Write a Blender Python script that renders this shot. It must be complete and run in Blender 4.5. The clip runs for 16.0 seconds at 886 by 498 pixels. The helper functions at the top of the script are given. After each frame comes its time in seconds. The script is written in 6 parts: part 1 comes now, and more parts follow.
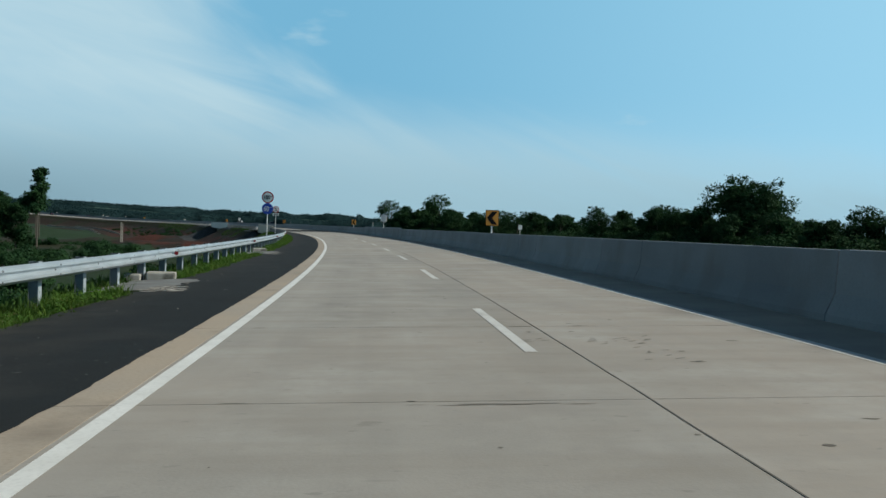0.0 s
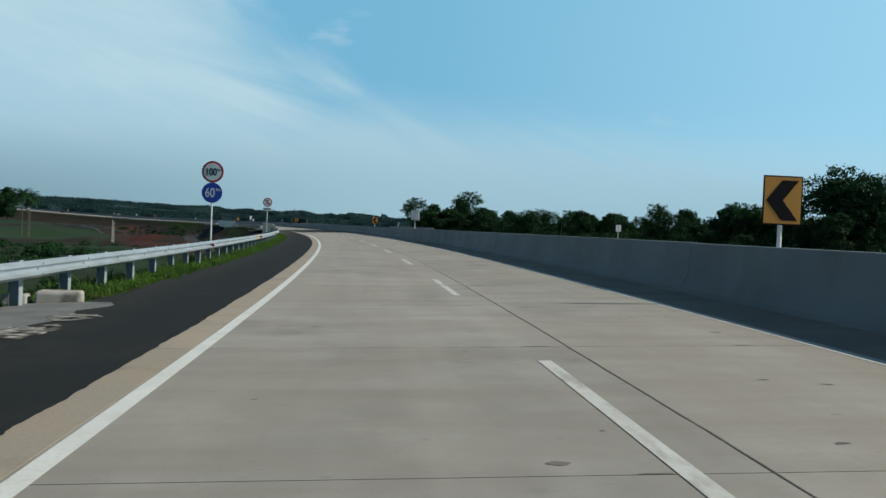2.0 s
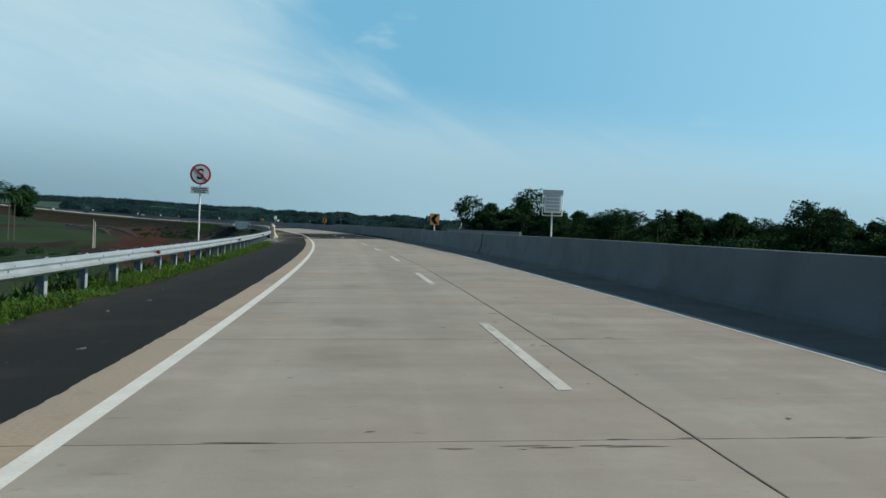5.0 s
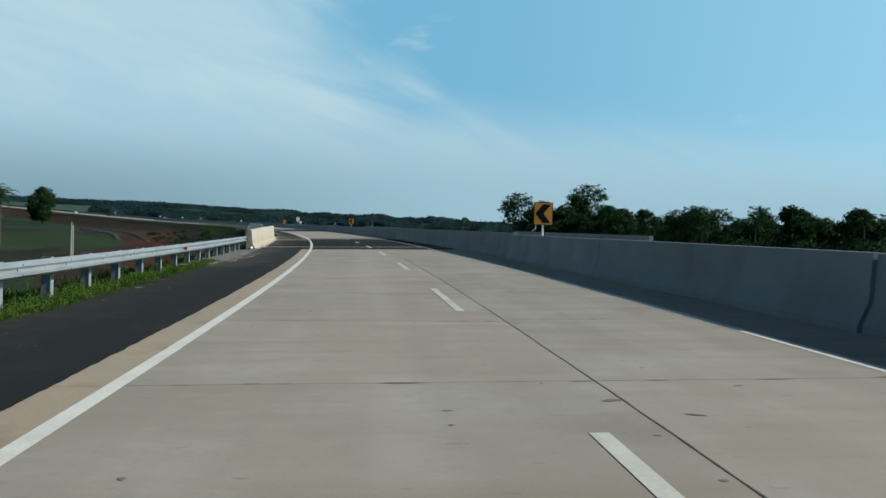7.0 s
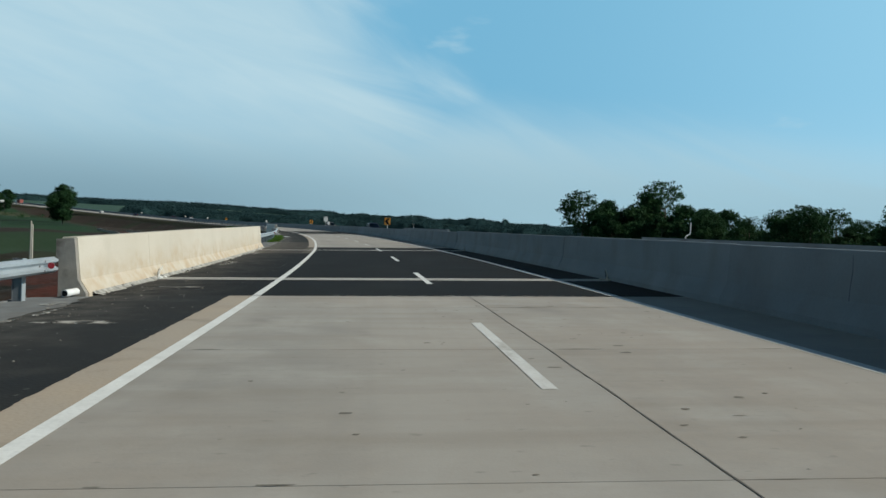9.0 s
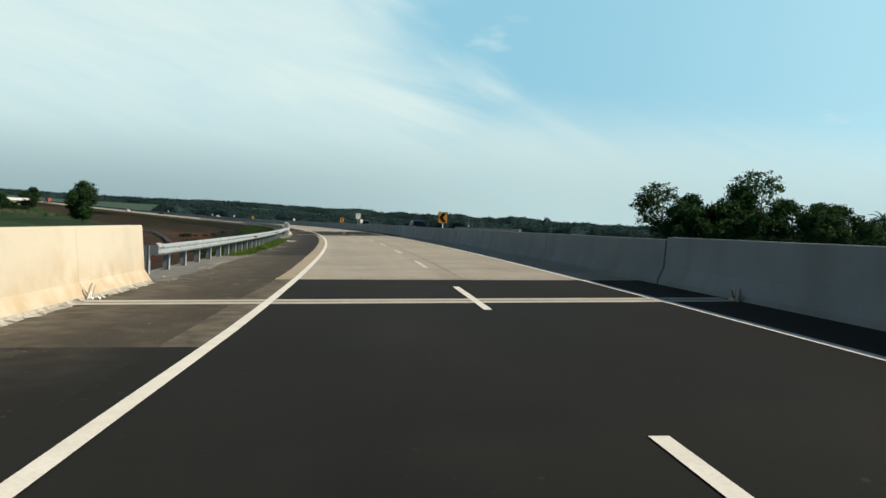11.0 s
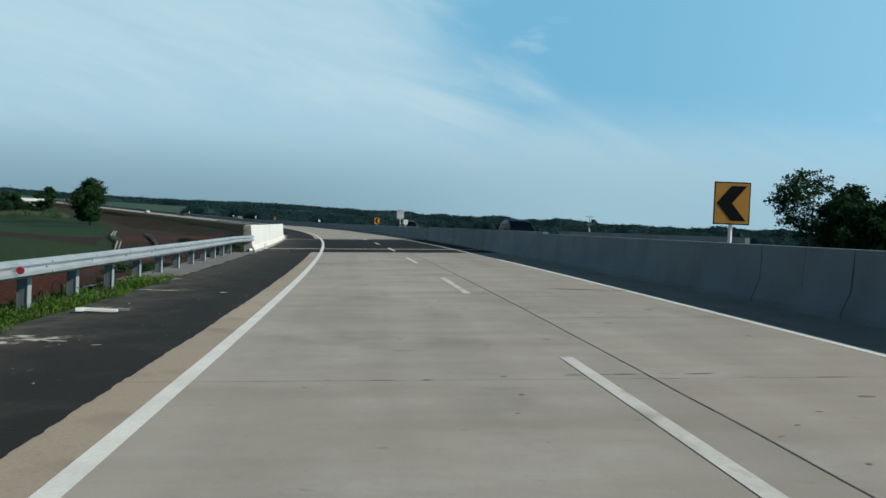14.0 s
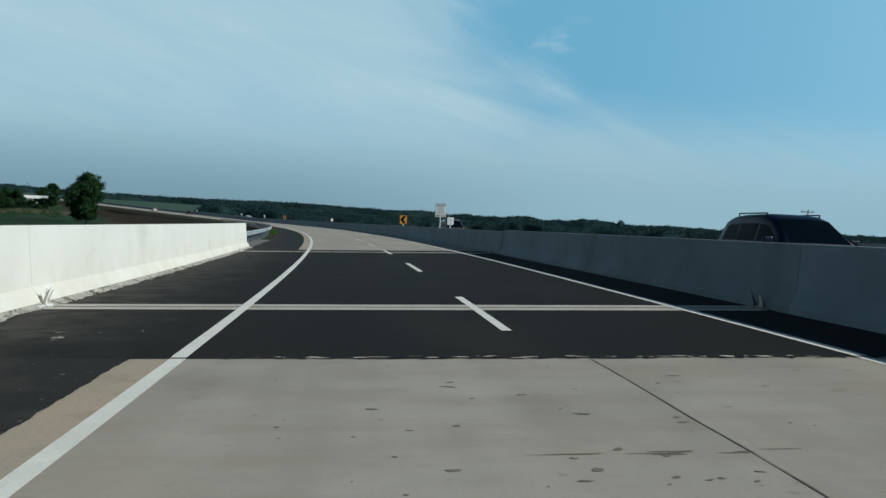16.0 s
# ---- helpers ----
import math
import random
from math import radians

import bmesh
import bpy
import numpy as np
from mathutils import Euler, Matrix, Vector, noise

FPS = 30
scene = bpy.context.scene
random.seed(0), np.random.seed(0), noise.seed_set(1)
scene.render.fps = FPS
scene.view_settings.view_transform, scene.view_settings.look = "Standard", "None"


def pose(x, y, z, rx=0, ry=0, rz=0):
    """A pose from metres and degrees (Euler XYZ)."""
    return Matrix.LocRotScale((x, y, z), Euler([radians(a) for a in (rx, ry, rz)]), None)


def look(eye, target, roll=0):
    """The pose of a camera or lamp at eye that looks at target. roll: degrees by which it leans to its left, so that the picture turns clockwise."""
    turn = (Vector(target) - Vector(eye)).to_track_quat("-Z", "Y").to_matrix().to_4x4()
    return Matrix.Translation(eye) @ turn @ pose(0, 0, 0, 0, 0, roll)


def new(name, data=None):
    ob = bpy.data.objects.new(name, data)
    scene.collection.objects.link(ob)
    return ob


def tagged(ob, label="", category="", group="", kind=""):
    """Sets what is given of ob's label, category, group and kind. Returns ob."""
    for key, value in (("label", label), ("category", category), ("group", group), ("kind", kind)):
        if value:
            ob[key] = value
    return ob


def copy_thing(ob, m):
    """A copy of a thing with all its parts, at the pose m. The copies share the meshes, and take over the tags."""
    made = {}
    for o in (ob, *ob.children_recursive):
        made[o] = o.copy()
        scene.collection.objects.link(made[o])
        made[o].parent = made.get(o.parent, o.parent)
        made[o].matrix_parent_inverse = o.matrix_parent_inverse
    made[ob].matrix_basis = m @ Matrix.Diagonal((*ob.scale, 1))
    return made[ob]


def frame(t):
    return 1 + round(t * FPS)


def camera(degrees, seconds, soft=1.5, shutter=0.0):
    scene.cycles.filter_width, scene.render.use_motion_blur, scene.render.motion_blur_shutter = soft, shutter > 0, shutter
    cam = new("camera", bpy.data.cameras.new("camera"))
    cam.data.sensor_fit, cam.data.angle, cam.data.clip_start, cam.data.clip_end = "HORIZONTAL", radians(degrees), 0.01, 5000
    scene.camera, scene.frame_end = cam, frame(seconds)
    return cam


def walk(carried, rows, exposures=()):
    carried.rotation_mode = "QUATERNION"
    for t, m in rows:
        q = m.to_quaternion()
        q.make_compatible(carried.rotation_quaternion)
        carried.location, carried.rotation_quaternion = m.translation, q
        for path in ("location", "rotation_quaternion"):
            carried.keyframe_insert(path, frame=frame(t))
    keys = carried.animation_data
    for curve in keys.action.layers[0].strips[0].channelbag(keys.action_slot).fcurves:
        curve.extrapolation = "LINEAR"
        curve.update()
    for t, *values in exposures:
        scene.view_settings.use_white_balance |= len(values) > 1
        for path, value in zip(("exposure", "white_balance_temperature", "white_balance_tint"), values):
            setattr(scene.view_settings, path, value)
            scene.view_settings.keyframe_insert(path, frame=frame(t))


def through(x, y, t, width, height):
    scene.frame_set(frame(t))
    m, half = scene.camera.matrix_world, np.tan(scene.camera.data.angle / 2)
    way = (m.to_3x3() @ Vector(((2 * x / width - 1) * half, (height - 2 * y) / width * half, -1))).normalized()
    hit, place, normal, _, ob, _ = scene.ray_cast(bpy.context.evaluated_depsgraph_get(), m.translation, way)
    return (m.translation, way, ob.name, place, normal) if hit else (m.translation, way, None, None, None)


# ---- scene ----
# ---------- road alignment: s along the lane line, u to the right, h above the banked surface ----------
KNOT = np.array([-20.0, 60, 130, 200, 270, 340, 1400])
KAPPA = np.array([0.0011823, 0.0011196, 0.0012589, 0.0011367, 0.0010691, 0.0010914, 0.0010914])
BANK = 0.0333
SG = np.arange(-300.0, 1400.0, 1.0)
_k = np.interp(SG, KNOT, KAPPA)
_k[SG < -20] = 0.0011823
_th = np.concatenate([[0], np.cumsum((_k[1:] + _k[:-1]) / 2)])
_th -= np.interp(0, SG, _th)
_mid = (_th[1:] + _th[:-1]) / 2
_cx = np.concatenate([[0], np.cumsum(-np.sin(_mid))])
_cy = np.concatenate([[0], np.cumsum(np.cos(_mid))])
_cx -= np.interp(0, SG, _cx)
_cy -= np.interp(0, SG, _cy)


def rise(s):
    """Height of the lane line: level, then a gentle climb far ahead."""
    return 4.3e-5 * np.maximum(0, np.asarray(s, float) - 450) ** 2


def heading(s):
    return float(np.interp(s, SG, _th))


def on_road(s, u, h=0.0):
    t = heading(s)
    c, d = math.cos(t), math.sin(t)
    z = BANK * u if u < 5.2 else BANK * 5.2
    return Vector((float(np.interp(s, SG, _cx)) + u * c, float(np.interp(s, SG, _cy)) + u * d, float(rise(s)) + z + h))


def road_pose(s, u, h=0.0, turn=0.0):
    """A pose on the road, upright, y along the road; turn in degrees to the left."""
    p = on_road(s, u, h)
    return pose(p.x, p.y, p.z, 0, 0, math.degrees(heading(s)) + turn)


# ---------- camera ----------
cam = camera(54.52, 16.0)
EYE = 1.3319
# seconds, s, u, yaw from the road, pitch, lean to the left, bounce of the springs
DRIVE = (
    (0, -0.104, -1.675, -3.994, -1.277, -0.343, 0.000),
    (0.5, 7.362, -1.693, -4.163, -1.301, -0.348, 0.000),
    (1, 15.243, -1.755, -4.351, -1.332, -0.059, 0.000),
    (1.5, 23.310, -1.744, -4.308, -1.377, -0.038, 0.000),
    (2, 31.513, -1.763, -4.485, -1.335, -0.087, 0.000),
    (2.5, 39.672, -1.761, -4.470, -1.452, -0.079, 0.030),
    (3, 47.637, -1.748, -4.455, -1.336, -0.259, 0.000),
    (3.5, 55.589, -1.799, -4.654, -1.322, 0.198, 0.020),
    (4, 63.625, -1.778, -4.769, -1.342, 0.282, 0.050),
    (4.8, 76.667, -1.720, -4.734, -1.303, 0.175, 0.030),
    (5.7, 91.364, -1.597, -4.658, -1.331, -0.052, 0.020),
    (6.5, 104.415, -1.539, -4.623, -1.433, -0.159, 0.030),
    (7, 112.501, -1.517, -4.593, -1.294, -0.221, 0.000),
    (7.5, 120.608, -1.486, -4.578, -1.262, -0.058, 0.000),
    (8, 128.782, -1.488, -4.580, -1.381, 0.041, 0.045),
    (8.5, 136.973, -1.465, -4.507, -1.313, -0.206, 0.010),
    (9, 144.986, -1.509, -4.385, -1.263, 0.068, 0.000),
    (9.2, 148.215, -1.575, -4.575, -1.289, 0.360, 0.000),
    (10, 161.297, -1.656, -4.427, -1.343, 0.255, 0.000),
    (10.8, 174.388, -1.800, -4.161, -1.440, 0.065, 0.000),
    (11.5, 185.835, -1.864, -4.043, -1.483, -0.019, 0.000),
    (12, 193.974, -2.041, -4.206, -1.431, 0.225, 0.000),
    (12.5, 202.106, -2.013, -4.201, -1.144, -0.063, 0.000),
    (13, 210.235, -2.051, -4.488, -1.466, 0.107, 0.000),
    (13.5, 218.333, -2.043, -4.612, -1.331, 0.166, 0.000),
    (14, 226.382, -2.062, -4.634, -1.426, -0.043, 0.000),
    (14.5, 234.124, -2.030, -4.911, -1.406, 0.005, 0.000),
    (15, 242.136, -2.006, -4.893, -1.359, 0.150, 0.000),
    (15.5, 250.283, -1.985, -5.152, -1.406, 0.258, 0.000),
    (16, 258.399, -1.879, -5.237, -1.468, 0.181, 0.000),
)
ROLL = 2.436
rows = []
for t, s, u, yaw, pitch, lean, bounce in DRIVE:
    a = heading(s) + radians(yaw)
    b = radians(pitch)
    eye = on_road(s, u, EYE + bounce)
    way = Vector((-math.sin(a) * math.cos(b), math.cos(a) * math.cos(b), math.sin(b)))
    rows.append((t, look(eye, eye + way, ROLL + lean)))
EXPOSURES = ((0.0, 0.05, 6080, 5), (9.4, 0.05, 6080, 5), (11.2, 0.46, 7350, 9), (11.6, 0.46, 7350, 9), (12.0, 0.32, 7350, 9), (12.5, 0.02, 6520, 9),
             (13.0, 0.05, 6230, 6), (14.0, 0.05, 6030, 5), (15.3, 0.05, 6030, 5), (16.0, -0.13, 5930, 3))
walk(cam, rows, EXPOSURES)

# ---------- world and sun ----------
SUN_AZ, SUN_EL = 93.0, 33.3          # degrees to the right of the first heading, and up
world = bpy.data.worlds.new("sky")
scene.world = world
world.use_nodes = True
wn, wl = world.node_tree.nodes, world.node_tree.links
wn.clear()


def wnode(kind):
    return wn.new(kind)


def wmath(op, a, b=None, clamp=False):
    n = wnode("ShaderNodeMath")
    n.operation, n.use_clamp = op, clamp
    for i, v in enumerate((a, b)):
        if v is None:
            continue
        if isinstance(v, (int, float)):
            n.inputs[i].default_value = v
        else:
            wl.new(v, n.inputs[i])
    return n.outputs[0]


def wdot(v, xyz):
    n = wnode("ShaderNodeVectorMath")
    n.operation = "DOT_PRODUCT"
    wl.new(v, n.inputs[0])
    n.inputs[1].default_value = xyz
    return n.outputs["Value"]


def wramp(v, lo, hi):
    n = wnode("ShaderNodeMapRange")
    n.interpolation_type = "SMOOTHSTEP"
    wl.new(v, n.inputs[0])
    n.inputs[1].default_value, n.inputs[2].default_value = lo, hi
    return n.outputs[0]


def wnoise(v, scale, stretch, detail=6, rot=(0, 0, 0), warp=0.0):
    m = wnode("ShaderNodeMapping")
    wl.new(v, m.inputs[0])
    m.inputs["Rotation"].default_value = rot
    m.inputs["Scale"].default_value = stretch
    n = wnode("ShaderNodeTexNoise")
    wl.new(m.outputs[0], n.inputs["Vector"])
    n.inputs["Scale"].default_value, n.inputs["Detail"].default_value = scale, detail
    n.inputs["Distortion"].default_value = warp
    return n.outputs[0]


sky = wnode("ShaderNodeTexSky")
sky.sky_type, sky.sun_disc = "NISHITA", False
sky.sun_elevation, sky.sun_rotation = radians(SUN_EL), radians(SUN_AZ)
sky.air_density, sky.dust_density, sky.ozone_density = 1.0, 0.5, 1.0
way = wnode("ShaderNodeTexCoord").outputs["Generated"]
EDGE_A = Vector((-0.1308, 0.9663, 0.2215)).cross(Vector((-0.085, 0.9815, 0.1535))).normalized()
EDGE_B = Vector((-0.0549, 0.987, 0.1507)).cross(Vector((0.4812, 0.8699, 0.1086))).normalized()
if EDGE_A.dot(Vector((-0.4, 0.9, 0.2))) < 0:
    EDGE_A = -EDGE_A
if EDGE_B.dot(Vector((0, 1, 0))) < 0:
    EDGE_B = -EDGE_B
if EDGE_B.z > 0:
    EDGE_B = -EDGE_B
# fibrous high cloud, its strands sloping down to the right
strand = wnode("ShaderNodeCombineXYZ")
wl.new(wdot(way, (0.95, 0.0, -0.31)), strand.inputs[0])
wl.new(wdot(way, (0.0, 0.6, 0.0)), strand.inputs[1])
wl.new(wmath("MULTIPLY", wdot(way, (0.31, 0.0, 0.95)), 4.2), strand.inputs[2])
wisps = wnoise(strand.outputs[0], 2.6, (1, 1, 1), 8, (0, 0, 0), 0.9)
fine = wnoise(strand.outputs[0], 7.5, (1, 1, 1.3), 7, (0, 0, 0), 1.4)
blot_ = wnoise(way, 4.0, (1, 1, 1.6), 5, (0, 0, 0), 0.4)
shift = wmath("MULTIPLY", wmath("SUBTRACT", wisps, 0.5), 0.34)
side_a = wramp(wmath("ADD", wdot(way, EDGE_A), shift), -0.03, 0.15)
side_b = wramp(wmath("ADD", wdot(way, EDGE_B), wmath("MULTIPLY", shift, 0.35)), -0.015, 0.085)
veil = wmath("MAXIMUM", side_a, wmath("MULTIPLY", side_b, 0.86))
body = wmath("ADD", 0.30, wmath("ADD", wmath("MULTIPLY", wisps, 0.74), wmath("MULTIPLY", fine, 0.28)))
# veil faded overhead and behind, so the unseen sky fills the shade less
high = wramp(wdot(way, (0, 0, 1)), 0.62, 0.30)
ahead = wramp(wdot(way, (-0.5, 0.86, 0)), -0.35, 0.45)
cover = wmath("MULTIPLY", wmath("MULTIPLY", veil, body), 0.92, True)
cover = wmath("MULTIPLY", cover, wmath("MULTIPLY", high, ahead))
puffs = wmath("MULTIPLY", wramp(wnoise(way, 10.0, (1, 1, 3.0), 4), 0.64, 0.78), 0.35)
cover = wmath("MAXIMUM", cover, puffs)
# tropical haze: pale near the horizon, clear blue above, deep blue overhead
up = wdot(way, (0, 0, 1))
haze_lo = wramp(up, 0.17, 0.0)
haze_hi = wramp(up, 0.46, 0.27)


def wmix(f, c1, c2):
    n = wnode("ShaderNodeMix")
    n.data_type = "RGBA"
    wl.new(f, n.inputs[0])
    for i, c in ((6, c1), (7, c2)):
        if isinstance(c, tuple):
            n.inputs[i].default_value = (*c, 1)
        else:
            wl.new(c, n.inputs[i])
    return n.outputs[2]


SKY = 0.06
# unseen overhead sky dimmed and blued, to darken what lies in shade
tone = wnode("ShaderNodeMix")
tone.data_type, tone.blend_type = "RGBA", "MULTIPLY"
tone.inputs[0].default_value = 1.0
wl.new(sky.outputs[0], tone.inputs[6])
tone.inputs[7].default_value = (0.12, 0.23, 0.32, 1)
band = wmix(haze_lo, tuple(v / SKY for v in (0.215, 0.475, 0.66)), tuple(v / SKY for v in (0.41, 0.595, 0.68)))
sunward = wmath("MULTIPLY", wramp(wdot(way, (0.97, 0.24, 0.0)), 0.12, 0.95), 0.8)
band = wmix(sunward, band, tuple(v / SKY for v in (0.46, 0.76, 0.93)))
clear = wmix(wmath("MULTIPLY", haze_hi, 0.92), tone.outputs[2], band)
shade = wmix(wramp(up, 0.16, 0.01), tuple(v / SKY for v in (0.53, 0.665, 0.71)), tuple(v / SKY for v in (0.33, 0.47, 0.53)))
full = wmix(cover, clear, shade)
# a duller, greyer haze low over the inland ridge
dull = wmath("MULTIPLY", wmath("MULTIPLY", wramp(wdot(way, (-0.9, 0.43, 0)), 0.40, 0.82), wramp(up, 0.11, 0.015)), 0.62)
full = wmix(dull, full, tuple(v / SKY for v in (0.165, 0.265, 0.325)))
back = wnode("ShaderNodeBackground")
wl.new(full, back.inputs[0])
back.inputs[1].default_value = SKY
wl.new(back.outputs[0], wnode("ShaderNodeOutputWorld").inputs[0])

sun_data = bpy.data.lights.new("sun", "SUN")
sun_data.energy, sun_data.angle, sun_data.color = 5.0, radians(0.6), (1.0, 0.92, 0.80)
sun = new("sun", sun_data)
_a, _e = radians(SUN_AZ), radians(SUN_EL)
sun.matrix_world = look(Vector((200 * math.sin(_a) * math.cos(_e), 200 * math.cos(_a) * math.cos(_e), 200 * math.sin(_e))), (0, 0, 0))

# ---------- materials ----------
def material(name, a, b, rough=0.7, metal=0.0, scale=2.0, stretch=(1, 1, 1), fine=40.0, bump=0.15, depth=0.01,
             coords="Object", vary=0.0, stain=None, stain_scale=0.6, stain_at=(0.55, 0.75), stain_stretch=(1, 1, 1), spec=0.5, fine_mix=0.25, spots=None, mottle=None,
             side=None, specks=None):
    """Two colours mixed by noise at two scales, an optional stain, a fine bump; vary: change of brightness from piece to piece."""
    m = bpy.data.materials.new(name)
    m.use_nodes = True
    n, l = m.node_tree.nodes, m.node_tree.links
    bsdf = n["Principled BSDF"]
    co = n.new("ShaderNodeTexCoord").outputs[coords]

    def noise_at(sc, st, detail=5.0):
        mp = n.new("ShaderNodeMapping")
        l.new(co, mp.inputs[0])
        mp.inputs["Scale"].default_value = st
        t = n.new("ShaderNodeTexNoise")
        l.new(mp.outputs[0], t.inputs["Vector"])
        t.inputs["Scale"].default_value, t.inputs["Detail"].default_value = sc, detail
        return t.outputs[0]

    def ramp(v, lo, hi):
        r = n.new("ShaderNodeMapRange")
        l.new(v, r.inputs[0])
        r.inputs[1].default_value, r.inputs[2].default_value = lo, hi
        return r.outputs[0]

    def mixed(f, c1, c2):
        x = n.new("ShaderNodeMix")
        x.data_type = "RGBA"
        l.new(f, x.inputs[0])
        for i, c in ((6, c1), (7, c2)):
            if isinstance(c, tuple):
                x.inputs[i].default_value = (*c, 1)
            else:
                l.new(c, x.inputs[i])
        return x.outputs[2]

    big = noise_at(scale, stretch)
    small = noise_at(fine, (1, 1, 1), 3.0)
    col = mixed(ramp(big, 0.3, 0.7), a, b)
    dark = tuple(c * 0.55 for c in a)
    f = n.new("ShaderNodeMath")
    f.operation = "MULTIPLY"
    l.new(ramp(small, 0.45, 0.75), f.inputs[0])
    f.inputs[1].default_value = fine_mix
    col = mixed(f.outputs[0], col, dark)
    if stain:
        col = mixed(ramp(noise_at(stain_scale, stain_stretch, 6.0), *stain_at), col, stain)
    if spots:
        # sparse dark chips and smears, in loose clusters
        g = n.new("ShaderNodeMath")
        g.operation = "MULTIPLY"
        l.new(ramp(noise_at(2.6, (0.55, 1.25, 1), 4.0), 0.665, 0.70), g.inputs[0])
        l.new(ramp(noise_at(0.22, (1, 0.6, 1), 2.0), 0.40, 0.66), g.inputs[1])
        k = n.new("ShaderNodeMath")
        k.operation = "MULTIPLY"
        l.new(g.outputs[0], k.inputs[0])
        k.inputs[1].default_value = 0.75
        col = mixed(k.outputs[0], col, spots)
    if mottle:
        # broad warm and cool patches, and streaks across the lane
        col = mixed(ramp(noise_at(0.16, (1, 0.7, 1), 6.0), 0.44, 0.58), col, mixed(small, mottle, tuple(c * 1.08 for c in mottle)))
        hz = n.new("ShaderNodeMath")
        hz.operation = "MULTIPLY"
        l.new(ramp(noise_at(0.75, (1, 0.8, 1), 7.0), 0.50, 0.66), hz.inputs[0])
        hz.inputs[1].default_value = 0.75
        col = mixed(hz.outputs[0], col, (a[0] * 1.11, a[1] * 1.13, a[2] * 1.15))
        # cement-rich and sandy patches, a hand to an arm across
        for sc, lo, hi, amount, k in ((4.5, 0.40, 0.66, 0.30, 0.82), (1.7, 0.50, 0.70, 0.30, 1.14), (11.0, 0.52, 0.70, 0.28, 0.76)):
            pt = n.new("ShaderNodeMath")
            pt.operation = "MULTIPLY"
            l.new(ramp(noise_at(sc, (0.9, 1.1, 1), 6.0), lo, hi), pt.inputs[0])
            pt.inputs[1].default_value = amount
            col = mixed(pt.outputs[0], col, tuple(c * k for c in a))
        # wheel tracks and drag marks along the lane
        for sc, st, lo, hi, amount, k in ((1.0, (1.0, 0.03, 1), 0.47, 0.66, 0.50, 1.10), (0.75, (1.0, 0.02, 1), 0.50, 0.68, 0.42, 0.78), (2.6, (1.0, 0.05, 1), 0.54, 0.70, 0.25, 0.80)):
            tr = n.new("ShaderNodeMath")
            tr.operation = "MULTIPLY"
            l.new(ramp(noise_at(sc, st, 4.0), lo, hi), tr.inputs[0])
            tr.inputs[1].default_value = amount
            col = mixed(tr.outputs[0], col, tuple(c * k for c in a))
        sp = n.new("ShaderNodeMath")
        sp.operation = "MULTIPLY"
        l.new(ramp(noise_at(7.0, (0.7, 1.3, 1), 3.0), 0.67, 0.74), sp.inputs[0])
        sp.inputs[1].default_value = 0.45
        col = mixed(sp.outputs[0], col, tuple(c * 0.5 for c in a))
        w = n.new("ShaderNodeMath")
        w.operation = "MULTIPLY"
        l.new(ramp(noise_at(0.8, (0.3, 2.2, 1), 7.0), 0.46, 0.76), w.inputs[0])
        w.inputs[1].default_value = 0.45
        col = mixed(w.outputs[0], col, (a[0] * 0.66, a[1] * 0.60, a[2] * 0.52))
    if side:
        # dirt that gathers across the strip, from x0 to x1, in uneven patches
        x0, x1, tint, amount = side
        sep = n.new("ShaderNodeSeparateXYZ")
        l.new(co, sep.inputs[0])
        ad = n.new("ShaderNodeMath")
        ad.operation = "MULTIPLY_ADD"
        l.new(noise_at(0.9, (1, 0.7, 1), 7.0), ad.inputs[0])
        ad.inputs[1].default_value = (x1 - x0) * 1.6
        l.new(sep.outputs[0], ad.inputs[2])
        mid = (x1 - x0) * 0.8
        g = n.new("ShaderNodeMath")
        g.operation = "MULTIPLY"
        l.new(ramp(ad.outputs[0], x0 + mid, x1 + mid), g.inputs[0])
        l.new(ramp(noise_at(2.3, (1, 0.8, 1), 8.0), 0.30, 0.62), g.inputs[1])
        k = n.new("ShaderNodeMath")
        k.operation = "MULTIPLY"
        l.new(g.outputs[0], k.inputs[0])
        k.inputs[1].default_value = amount
        col = mixed(k.outputs[0], col, tint)
    if specks:
        # small pale crumbs and dust flecks
        k = n.new("ShaderNodeMath")
        k.operation = "MULTIPLY"
        l.new(ramp(noise_at(9.0, (1.1, 0.8, 1), 4.0), 0.66, 0.72), k.inputs[0])
        l.new(ramp(noise_at(0.7, (1, 0.6, 1), 3.0), 0.42, 0.62), k.inputs[1])
        col = mixed(k.outputs[0], col, specks)
    if vary:
        info = n.new("ShaderNodeObjectInfo")
        hsv = n.new("ShaderNodeHueSaturation")
        r = n.new("ShaderNodeMapRange")
        l.new(info.outputs["Random"], r.inputs[0])
        r.inputs[3].default_value, r.inputs[4].default_value = 1 - vary, 1 + vary
        l.new(r.outputs[0], hsv.inputs["Value"])
        l.new(col, hsv.inputs["Color"])
        col = hsv.outputs[0]
    l.new(col, bsdf.inputs["Base Color"])
    bsdf.inputs["Metallic"].default_value = metal
    bsdf.inputs["Specular IOR Level"].default_value = spec
    rr = n.new("ShaderNodeMapRange")
    l.new(big, rr.inputs[0])
    rr.inputs[3].default_value, rr.inputs[4].default_value = max(0.05, rough - 0.1), min(1, rough + 0.1)
    l.new(rr.outputs[0], bsdf.inputs["Roughness"])
    if bump:
        bp = n.new("ShaderNodeBump")
        bp.inputs["Strength"].default_value, bp.inputs["Distance"].default_value = bump, depth
        l.new(small, bp.inputs["Height"])
        l.new(bp.outputs[0], bsdf.inputs["Normal"])
    return m


